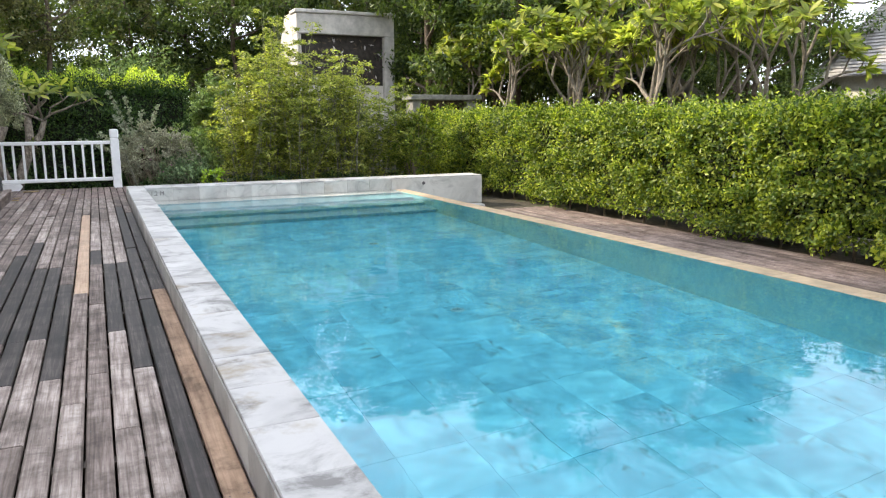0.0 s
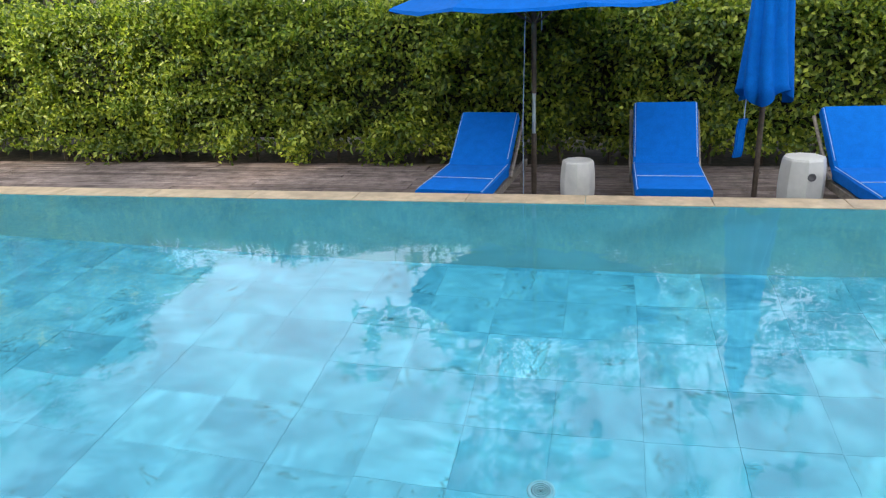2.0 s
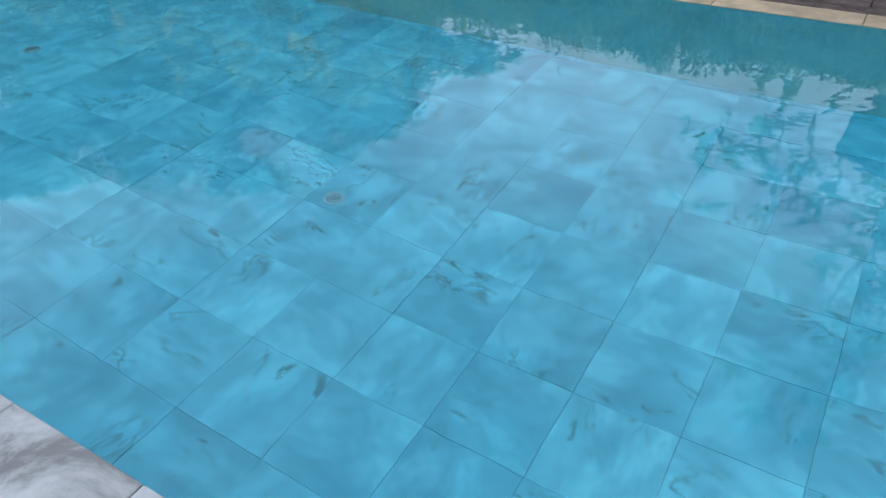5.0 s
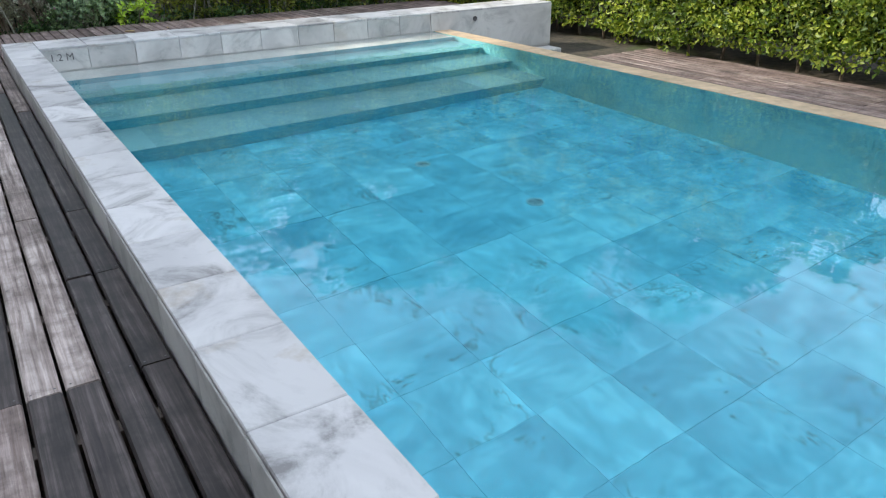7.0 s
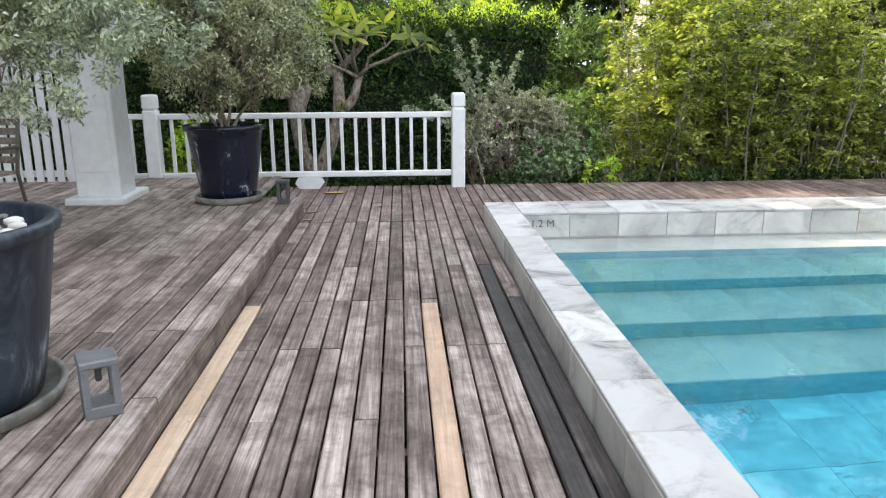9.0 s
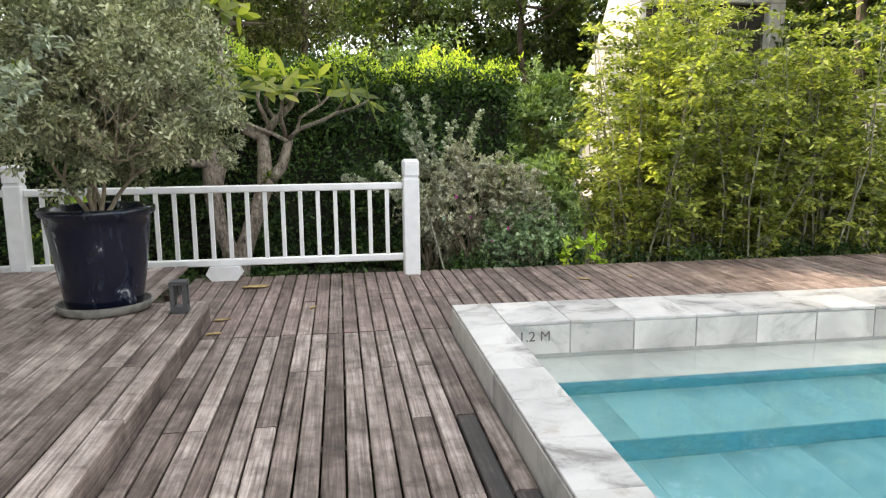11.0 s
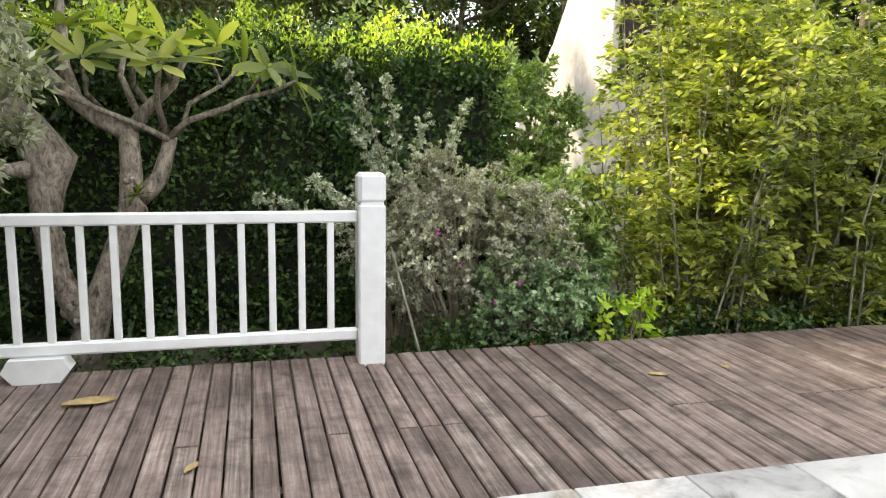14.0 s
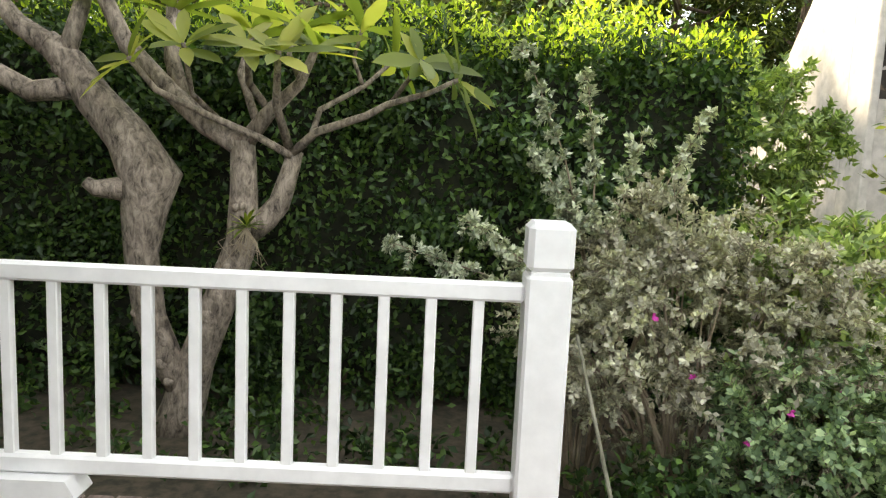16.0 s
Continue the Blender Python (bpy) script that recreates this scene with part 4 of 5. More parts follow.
# ---- planting behind the deck ----
def spray_leaves(C, A, R, sprays, leaves, size, mat, r, aspect=0.5, reach=1.0):
    """Leafy sprays that fan out of cluster centres C along headings A; returns the leaf mesh and the twigs."""
    P, D, N, twigs = [], [], [], []
    for c, a, rad in zip(C, A, R):
        c, a = np.array(c), np.array(a)
        for k in range(max(3, int(sprays * r.uniform(0.6, 1.4)))):
            d = a * 0.8 + unit(1, r)[0]
            d /= np.linalg.norm(d) + 1e-9
            ln = rad * reach * r.uniform(0.6, 1.35)
            p0 = c + unit(1, r)[0] * rad * 0.35
            n = max(4, int(leaves * r.uniform(0.6, 1.3)))
            t = np.sort(r.uniform(0.15, 1.0, n))[:, None]
            bend = np.array((0, 0, -0.12 * ln)) * t * t
            q = unit(n, r)
            q -= (q @ d)[:, None] * d
            q /= np.linalg.norm(q, axis=1, keepdims=True) + 1e-9
            P.append(p0 + d * ln * t + bend)
            D.append(d * 0.7 + q)
            N.append(d + np.array((0, 0, 0.6)) - q * 0.2)
            if k % 2 == 0:
                twigs.append(tube([tuple(p0), tuple(p0 + d * ln * 0.95 + bend[-1])], [0.003, 0.0015], 3))
    P, D, N = np.vstack(P), np.vstack(D), np.vstack(N)
    m = len(P)
    return leaf_mesh("leaves", P, D, N + unit(m, r) * 0.25, size * r.uniform(0.6, 1.35, m), size * aspect * r.uniform(0.75, 1.2, m), mat, 0.15), twigs


def bush(name, label, centre, size, clusters, sprays, leaves, leaf, aspect, mat, seed, stems=14, lean=0.0, clump=(0.12, 0.22), whips=(), low=0.15, flowers=()):
    """A loose shrub: stems from the ground that carry clusters of leafy sprays over an uneven dome."""
    r = np.random.default_rng(seed)
    b = thing(name, label, "shrub", pose(centre[0], centre[1], GROUND_Z))
    sx, sy, sz = size
    tubes, C, A, R = [], [], [], []
    for k in range(clusters):
        u = unit(1, r)[0]
        d = (0.45 + 0.55 * r.random() ** 0.5) * (0.86 + 0.22 * math.sin(u[0] * 4 + seed) * math.cos(u[1] * 5))
        h = 0.5 + 0.5 * u[2] * d
        c = (u[0] * sx * d + lean * d, u[1] * sy * d, sz * (low + (1 - low) * h))
        C.append(c)
        A.append((u[0] * 0.8, u[1] * 0.8, u[2] * 0.6 + 0.35))
        R.append(r.uniform(*clump))
        if k < stems * 2:
            m = (c[0] * 0.5 + r.normal(0, 0.05), c[1] * 0.5, c[2] * 0.55)
            tubes.append(tube([(c[0] * 0.15, c[1] * 0.15, -0.03), m, c], [0.013, 0.009, 0.003], 5))
    for a, e in whips:
        a, e = Vector(a), Vector(e)
        m = (a + e) / 2 + Vector((0.03, 0, 0.06))
        tubes.append(tube([a, m, e], [0.007, 0.005, 0.002], 5))
        for k in range(9):
            t = 0.25 + 0.09 * k
            C.append(tuple(a * (1 - t) ** 2 + m * 2 * t * (1 - t) + e * t * t))
            A.append(tuple((e - a).normalized() * 0.8))
            R.append(r.uniform(0.035, 0.075))
    me, twigs = spray_leaves(C, A, R, sprays, leaves, leaf, mat, r, aspect)
    part("stemwork", joined(*tubes, *twigs), TWIG, b)["kind"] = "stuff"
    part("leaves", me, None, b)["kind"] = "stuff"
    for x, y, z, mat_f in flowers:
        D = unit(6, r) + np.array((0, -0.9, 0.2))
        part("flower", leaf_mesh("flower", np.tile((x, y, z), (6, 1)), D, unit(6, r), 0.026, 0.02, mat_f, 0.1), None, b, "small bright flower")
    return b


bush("shrub", "silver-grey shrub with small leaves and purple flowers beside the railing post", (0.82, 3.2), (0.92, 0.7, 1.72), 210, 11, 30, 0.032, 0.62, SILVER_LEAF, 21, 26, 0.0, (0.10, 0.19), (), 0.20,
     [(-0.22, -0.66, 0.98, MAGENTA), (0.18, -0.7, 0.86, MAGENTA), (0.42, -0.62, 0.93, MAGENTA), (0.02, -0.7, 0.72, MAGENTA), (0.30, -0.74, 0.42, SCARLET), (-0.35, -0.5, 1.2, MAGENTA)])
bush("shrub", "grey twiggy shrub reaching above the railing", (0.35, 3.55), (0.55, 0.35, 1.75), 34, 8, 22, 0.034, 0.6, GREY_LEAF, 22, 10, 0.0, (0.06, 0.13),
     [((0, 0, 0.9), (-1.1, -0.25, 1.40)), ((0, 0, 0.9), (-0.7, -0.2, 1.52)), ((0, 0, 1.2), (-0.45, -0.15, 2.42)), ((0, 0, 1.2), (-0.12, -0.15, 2.3)), ((0, 0, 1.2), (-0.38, -0.1, 1.9)), ((0, 0, 1.1), (0.2, -0.1, 2.0)), ((0.1, 0, 1.2), (0.55, -0.1, 2.15))], 0.3)
bush("shrub", "blue-green shrub with small leaves among canes", (1.28, 2.80), (0.6, 0.42, 1.05), 95, 10, 22, 0.042, 0.6, BLUEGREEN_LEAF, 29, 14, 0.0, (0.09, 0.18))
bush("shrub", "mid-green leafy shrub among canes", (1.62, 3.3), (0.5, 0.45, 1.75), 60, 9, 20, 0.062, 0.5, MIXED_LEAF, 23, 16, 0.0, (0.12, 0.22))
bush("shrub", "small lime green plant at deck edge", (1.86, 2.50), (0.22, 0.18, 0.80), 10, 4, 8, 0.08, 0.5, LIME_LEAF, 24, 8, 0.0, (0.10, 0.18), (), 0.3)
bush("shrub", "bright green leafy shrub beside the hedge", (6.75, 2.6), (0.6, 0.7, 2.1), 130, 10, 22, 0.06, 0.6, HEDGE_LEAF, 25, 20, 0.0, (0.14, 0.24))

stake = thing("garden_stake", "thin dry stick leaning beside the railing post", "stick", pose(0, 0, GROUND_Z))
part("stick", tube([(0.42, 2.45, -0.05), (0.28, 2.55, 0.5), (0.12, 2.62, 1.12)], [0.011, 0.010, 0.007], 7), STEM_WHITE, stake)


def cane_shrub(seed, h, n_stems, spread):
    """Thin upright canes, bare below, with drooping leafy sprays in tiers."""
    r = np.random.default_rng(seed)
    b = thing("cane_shrub", "tall yellow-green cane shrub with thin pale stems", "shrub", pose(0, 0, GROUND_Z), "cane shrubs")
    tubes, P, D, N = [], [], [], []
    for k in range(n_stems):
        a, d = r.uniform(0, 6.28), r.uniform(0.05, 1) * spread
        x, y = d * math.cos(a) * 0.55, d * math.sin(a) * 0.55
        top = Vector((x * 1.3 + r.normal(0, 0.26), y * 1.3 + r.normal(0, 0.2), h * r.uniform(0.5, 1.08)))
        foot = Vector((x * 0.8, y * 0.8, -0.03))
        mid = foot.lerp(top, 0.5) + Vector((r.normal(0, 0.07), r.normal(0, 0.07), 0))
        tubes.append(tube([foot, mid, top], [0.011, 0.009, 0.003], 6))
        t = r.uniform(0.16, 0.45)
        while t < 1.03:
            p = foot * (1 - t) ** 2 + (mid * 2 - (foot + top) / 2) * 2 * t * (1 - t) + top * t * t
            tier = int(r.integers(2, 5))
            for s in range(tier):
                b2 = r.uniform(0, 6.28)
                out = Vector((math.cos(b2), math.sin(b2), r.uniform(0.0, 0.7))).normalized()
                ln = r.uniform(0.16, 0.42) * (1.15 - 0.45 * t)
                end = p + out * ln + Vector((0, 0, -0.25 * ln))
                tubes.append(tube([p, p + out * ln * 0.6, end], [0.003, 0.0022, 0.0012], 3))
                for q in range(int(r.integers(9, 22))):
                    u = r.uniform(0.2, 1.05)
                    P.append(p + out * ln * u + Vector((0, 0, -0.25 * ln * u * u)) + Vector(r.normal(0, 0.022, 3)))
                    side = out.cross(Vector((0, 0, 1))).normalized() * (1 if q % 2 else -1)
                    D.append(out * 0.6 + side * r.uniform(0.3, 1.1) + Vector((0, 0, r.uniform(-0.9, 0.25))))
                    N.append(Vector((0, 0, 1)) + Vector(r.normal(0, 0.7, 3)))
            t += r.uniform(0.05, 0.13)
    part("stemwork", joined(*tubes), STEM_WHITE, b)["kind"] = "stuff"
    m = len(P)
    part("leaves", leaf_mesh("leaves", np.array(P), np.array(D), np.array(N), 0.082 * r.uniform(0.55, 1.4, m), 0.040 * r.uniform(0.7, 1.2, m), CANE_LEAF, 0.1), None, b)["kind"] = "stuff"
    return b


canes = [cane_shrub(31, 3.1, 24, 1.0), cane_shrub(32, 2.6, 20, 1.0), cane_shrub(33, 4.1, 24, 0.95)]
CANE_AT = [(3.5, 3.3), (4.4, 3.35), (3.7, 4.2)]
for c, (x, y) in zip(canes, CANE_AT):
    c.matrix_world = pose(x, y, GROUND_Z)
for i, (x, y, k) in enumerate([(2.75, 3.0, 1), (3.0, 3.3, 0), (3.95, 3.0, 1), (5.0, 3.05, 0), (5.55, 3.4, 1), (6.1, 3.1, 1), (4.7, 4.4, 0), (5.6, 4.5, 1), (3.2, 4.1, 0), (4.1, 4.8, 2)]):
    copy_thing(canes[k], pose(x, y, GROUND_Z, 0, 0, 70 * i))


def plumeria_right(seed, h, label, dense=10, levels=5, spread=0.62, up=0.28, keep=0.70):
    r = np.random.default_rng(seed)
    t = thing("plumeria_tree", label, "tree", group="plumeria trees")
    tubes, tips = branching((0, 0, -0.03), (r.normal(0, 0.1), r.normal(0, 0.1), 1), h * 0.27, 0.11, levels, r, spread, up, keep, (2, 3), 0.10)
    part("trunk", joined(*tubes), BARK_GREY, t, "pale grey forked trunk and limbs")
    part("crown", rosettes(tips, r, dense, 0.30, 0.10, PLUM_LEAF), None, t)
    return t


pa = plumeria_right(41, 4.6, "plumeria tree with bare grey limbs and yellow-green leaves", 15)
pb = plumeria_right(43, 5.0, "plumeria tree with bare grey limbs and yellow-green leaves", 15)
pc = plumeria_right(47, 6.2, "wide plumeria tree behind the sun loungers", 10, 5, 0.95, 0.18, 0.80)
pc.matrix_world = pose(10.5, -10.3, GROUND_Z)
pa.matrix_world = pose(10.1, -2.4, GROUND_Z, 0, 0, 20)
pb.matrix_world = pose(10.2, 0.6, GROUND_Z)
for i, (x, y, s) in enumerate([(10.2, 3.6, 0), (10.4, 6.8, 1), (11.3, -0.9, 1), (11.2, 2.3, 0), (11.6, -4.0, 0), (10.8, -18.6, 2), (12.2, 2.0, 0), (12.5, -1.5, 1), (11.8, 8.5, 0)]):
    copy_thing((pa, pb, pc)[s], pose(x, y, GROUND_Z, 0, 0, 57 * i + 30))

copy_thing(pc, pose(10.9, -14.2, GROUND_Z, 0, 0, 150) @ Matrix.Scale(0.72, 4))

# plumeria with a thick gnarled double trunk behind the railing
r = np.random.default_rng(51)
gn = thing("plumeria_tree", "gnarled grey plumeria with forked trunks behind white railing", "tree", pose(0, 4.1, GROUND_Z))
limbs, tips = [], []
trunk_a = [(-2.16, 0.05, -0.05), (-2.10, 0.04, 0.16), (-2.01, 0.02, 0.47), (-1.84, 0.0, 0.92), (-1.72, 0.0, 1.25), (-1.71, 0, 1.57), (-1.72, 0, 1.88)]
limbs.append(tube(trunk_a, [0.17, 0.14, 0.115, 0.105, 0.10, 0.085, 0.075], 14))
trunk_b = [(-2.10, 0.02, 0.30), (-2.18, 0.0, 0.45), (-2.30, 0.0, 0.75), (-2.35, 0.0, 1.15), (-2.33, 0.0, 1.42), (-2.27, -0.02, 1.62), (-2.43, 0, 1.88), (-2.63, 0, 2.10), (-2.78, 0.02, 2.30), (-2.92, 0.02, 2.43)]
limbs.append(tube(trunk_b, [0.10, 0.10, 0.10, 0.105, 0.14, 0.185, 0.135, 0.115, 0.10, 0.075], 14))
limbs.append(tube([(-2.42, -0.1, 1.56), (-2.56, -0.16, 1.56), (-2.61, -0.17, 1.60)], [0.075, 0.05, 0.034], 8))
limbs.append(tube([(-1.70, 0.0, 1.30), (-1.58, 0.03, 1.40), (-1.50, 0.04, 1.50), (-1.45, 0.04, 1.66), (-1.40, 0.03, 1.83)], [0.08, 0.075, 0.07, 0.06, 0.05], 10))
for line, rad in ((trunk_b, 0.10), (trunk_a, 0.095)):
    for k in range(34):
        i = int(r.integers(0, len(line) - 2))
        p = Vector(line[i]).lerp(Vector(line[i + 1]), r.random())
        a = r.uniform(-2.9, 0.3)
        q = Vector((math.cos(a), math.sin(a), r.normal(0, 0.2)))
        g = r.uniform(0.018, 0.04)
        limbs.append(tube([p + q * (rad - 0.05), p + q * (rad + 0.004), p + q * (rad + 0.016)], [g * 1.7, g * 1.2, g * 0.35], 7))


def limb(points, r0, r1, sway=0.0):
    """A bare limb through a few (x, z) places that sways out of their plane; its end bears leaves."""
    n = len(points) - 1
    P = [Vector((x, sway * (k / n) ** 1.2, z)) for k, (x, z) in enumerate(points)]
    limbs.append(tube(P, [r0 + (r1 - r0) * k / n for k in range(n + 1)], 8))
    tips.append((P[-1], (P[-1] - P[-2]).normalized()))
    return P


for pts, r0, r1, sway in (([(-1.72, 1.84), (-1.95, 1.97), (-2.20, 2.20), (-2.41, 2.42), (-2.54, 2.70)], 0.07, 0.05, -0.05), ([(-2.07, 2.05), (-2.17, 2.36), (-2.18, 2.66)], 0.055, 0.045, 0.1),
                          ([(-1.72, 1.85), (-1.55, 2.06), (-1.36, 2.23), (-1.25, 2.44)], 0.06, 0.022, -0.15), ([(-1.42, 1.80), (-1.60, 1.90), (-1.89, 2.02), (-2.17, 2.15), (-2.29, 2.32)], 0.026, 0.016, -0.3),
                          ([(-1.41, 1.82), (-1.27, 1.95), (-0.96, 2.06), (-0.83, 2.13), (-0.59, 2.20), (-0.42, 2.28)], 0.03, 0.013, -0.25), ([(-0.84, 2.12), (-0.73, 2.26), (-0.63, 2.38)], 0.016, 0.012, -0.22),
                          ([(-1.30, 1.93), (-1.26, 2.09), (-1.0, 2.25), (-0.82, 2.43)], 0.022, 0.013, 0.2), ([(-1.55, 2.05), (-1.65, 2.22), (-1.62, 2.44)], 0.028, 0.018, -0.3), ([(-1.88, 2.01), (-1.98, 2.14), (-1.96, 2.40)], 0.02, 0.014, -0.35),
                          ([(-1.44, 1.86), (-1.48, 2.1), (-1.42, 2.38)], 0.03, 0.018, -0.4), ([(-1.36, 2.22), (-1.46, 2.42), (-1.42, 2.6)], 0.02, 0.014, 0.15), ([(-1.0, 2.25), (-1.06, 2.4), (-1.02, 2.6)], 0.014, 0.011, 0.1),
                          ([(-1.62, 1.95), (-1.78, 2.3), (-1.75, 2.6)], 0.03, 0.02, 0.35), ([(-2.9, 2.40), (-3.08, 2.52), (-3.3, 2.78)], 0.075, 0.05, 0.0), ([(-2.68, 2.16), (-3.0, 2.12), (-3.3, 2.28), (-3.6, 2.6)], 0.075, 0.05, -0.1),
                          ([(-2.80, 2.32), (-2.74, 2.57), (-2.68, 2.85)], 0.06, 0.045, 0.1)):
    limb(pts, r0, r1, sway)
for k in list(range(2)) + [13, 14, 15]:
    t, e = branching(tips[k][0], tips[k][1], 0.34, 0.042, 2, r, 0.8, 0.3, 0.8, (2, 3), 0.14)
    limbs += t
    tips += e
part("trunk", joined(*limbs), BARK_DARK, gn, smooth=True)
part("crown", rosettes(tips, r, 8, 0.34, 0.10, PLUM_LEAF, 0.12), None, gn)


# low dark growth below the far hedge, yellow shrub behind the pot, air plant
r = np.random.default_rng(77)
C = [(r.uniform(-8.5, 0.3), r.uniform(3.4, 4.9), GROUND_Z + r.uniform(0.0, 0.12)) for k in range(130)]
tagged(part("ground_cover", clump_leaves(C, [0.2] * 130, 45, 0.07, DARK_LEAF, r, 0.6, 0.2, 0.6), None), "dark leafy ground cover below the hedge", "ground cover", kind="stuff")
C = [(r.uniform(0.2, 6.4), r.uniform(2.5, 3.0), GROUND_Z + r.uniform(0.1, 0.5)) for k in range(170)]
tagged(part("ground_cover", clump_leaves(C, [0.2] * 170, 45, 0.06, DARK_LEAF, r, 0.6, 0.2, 0.8), None), "dark leafy undergrowth along the deck edge", "ground cover", kind="stuff")
bush("shrub", "bright lime green shrub behind the railing", (-3.75, 3.5), (0.3, 0.3, 1.3), 22, 8, 14, 0.07, 0.5, LIME_LEAF, 26, 8)
air = thing("air_plant", "small green air plant with hanging roots on the trunk", "plant", pose(-1.66, 3.97, 0.90))
P = np.zeros((26, 3))
D = unit(26, r) * np.array((1, 0.7, 0.6)) + np.array((0, -0.5, 0.5))
part("leaves", long_leaf_mesh("leaves", P, D, np.tile((0, 0.2, 1.0), (26, 1)), 0.13, 0.022, HEDGE_LEAF, 0.3), None, air)["kind"] = "stuff"
part("rootwork", joined(*[tube([(0, 0, 0), (r.normal(0, 0.05), -0.03, -0.09), (r.normal(0, 0.09), -0.02, r.uniform(-0.28, -0.14))], [0.004, 0.003, 0.0015], 4) for k in range(16)]), TWIG, air)["kind"] = "stuff"

# ---- background: monument, gate, house, trees ----
mon = thing("concrete_frame", "tall pale concrete frame with a dark carved panel", "monument", pose(0, 11.5, 0))
part("lintel", box(6.05, 9.6, -0.35, 0.35, 4.25, 4.93, 0.02), CONCRETE, mon)
part("cap_slab", box(6.0, 9.65, -0.42, 0.42, 4.93, 5.05, 0.02), CONCRETE, mon)
part("pier", box(9.22, 9.6, -0.35, 0.35, GROUND_Z, 4.25, 0.02), CONCRETE, mon)
part("pier", box(6.06, 6.2, -0.35, 0.35, GROUND_Z, 4.25, 0.02), CONCRETE, mon)
part("lower_wall", box(6.2, 9.22, -0.12, 0.12, GROUND_Z, 2.55, 0.01), CONCRETE, mon)
part("wing_wall", ([(x, y, z) for x in (6.07, 6.39) for y, z in ((0.36, GROUND_Z), (5.6, GROUND_Z), (4.7, 1.8), (2.6, 3.6), (1.4, 5.0), (0.36, 5.0))], [(0, 1, 2, 3, 4, 5)[::-1], (6, 7, 8, 9, 10, 11)] + [(i, (i + 1) % 6, 6 + (i + 1) % 6, 6 + i) for i in range(6)]), CONCRETE, mon, "sloping pale concrete wing wall")
part("panel", box(6.2, 9.22, -0.1, 0.1, 2.55, 4.25, 0.01), DARK_PANEL, mon, "dark pierced leaf-pattern panel")
rr = np.random.default_rng(5)
for k in range(90):
    x, z, a = rr.uniform(6.32, 9.1), rr.uniform(2.66, 4.15), rr.uniform(0, 3.14)
    part("carving", moved(([(-0.09, 0, 0), (0, -0.012, 0.03), (0.09, 0, 0), (0, -0.012, -0.03), (0, 0.02, 0)], [(0, 1, 2, 3)[::-1], (0, 1, 4), (1, 2, 4), (2, 3, 4), (3, 0, 4)]), pose(x, -0.105, z, 0, math.degrees(a), 0)), CONCRETE if k % 3 == 0 else BARK_BROWN, mon)

gate = thing("garden_gate", "grey concrete gate surround with dark timber door", "gate", pose(7.95, 5.6, GROUND_Z))
part("pier", box(0, 0.28, 0, 0.5, 0, 2.35, 0.015), GATE_GREY, gate)
part("pier", box(1.75, 2.05, 0, 0.5, 0, 2.35, 0.015), GATE_GREY, gate)
part("roof_slab", box(-0.1, 2.2, -0.12, 0.62, 2.35, 2.50, 0.015), GATE_GREY, gate)
for k in range(9):
    part("plank", box(0.29 + k * 0.162, 0.445 + k * 0.162, 0.2, 0.25, 0.02, 2.34, 0.006), DARK_TIMBER, gate)


def house_with_roof(x, y, w, d, eave, ridge, turn, label):
    h = thing("house", label, "house", pose(x, y, GROUND_Z, 0, 0, turn))
    part("wall", box(-w / 2, w / 2, -d / 2, d / 2, 0, eave, 0.02), RENDER_WALL, h)
    o = 0.6
    for sg in (-1, 1):
        n = 26
        V, F = [], []
        for i in range(n + 1):
            t = i / n
            yy, zz = sg * (d / 2 + o) * (1 - t), eave - 0.2 + (ridge - eave + 0.2) * t
            for s in (0, 0.05):
                V += [(-w / 2 - o, yy, zz + s), (w / 2 + o, yy, zz + s)]
        for i in range(n):
            a, b = i * 4, (i + 1) * 4
            F += [(a + 2, a + 3, b + 1, b), (a, b, b + 1, a + 1)]
        part("roof", (V, F), ROOF, h, "stepped grey tiled roof")
    for k in (-1, 0, 1):
        wi = part("window", box(k * w * 0.28 - 0.5, k * w * 0.28 + 0.5, -d / 2 - 0.03, -d / 2 + 0.03, 1.0, 2.2, 0.01), WHITE_PAINT, h)
        part("pane", box(k * w * 0.28 - 0.43, k * w * 0.28 + 0.43, -d / 2 - 0.04, -d / 2 - 0.028, 1.07, 2.13, 0.003), DARK_PANEL, wi)
    return h


house_with_roof(28.0, -1.6, 12, 8, 3.4, 6.6, 90, "pale house with grey tiled roof behind garden")
house_with_roof(16.5, 6.0, 5, 4, 1.9, 3.4, 60, "low garden building with grey tiled roof")


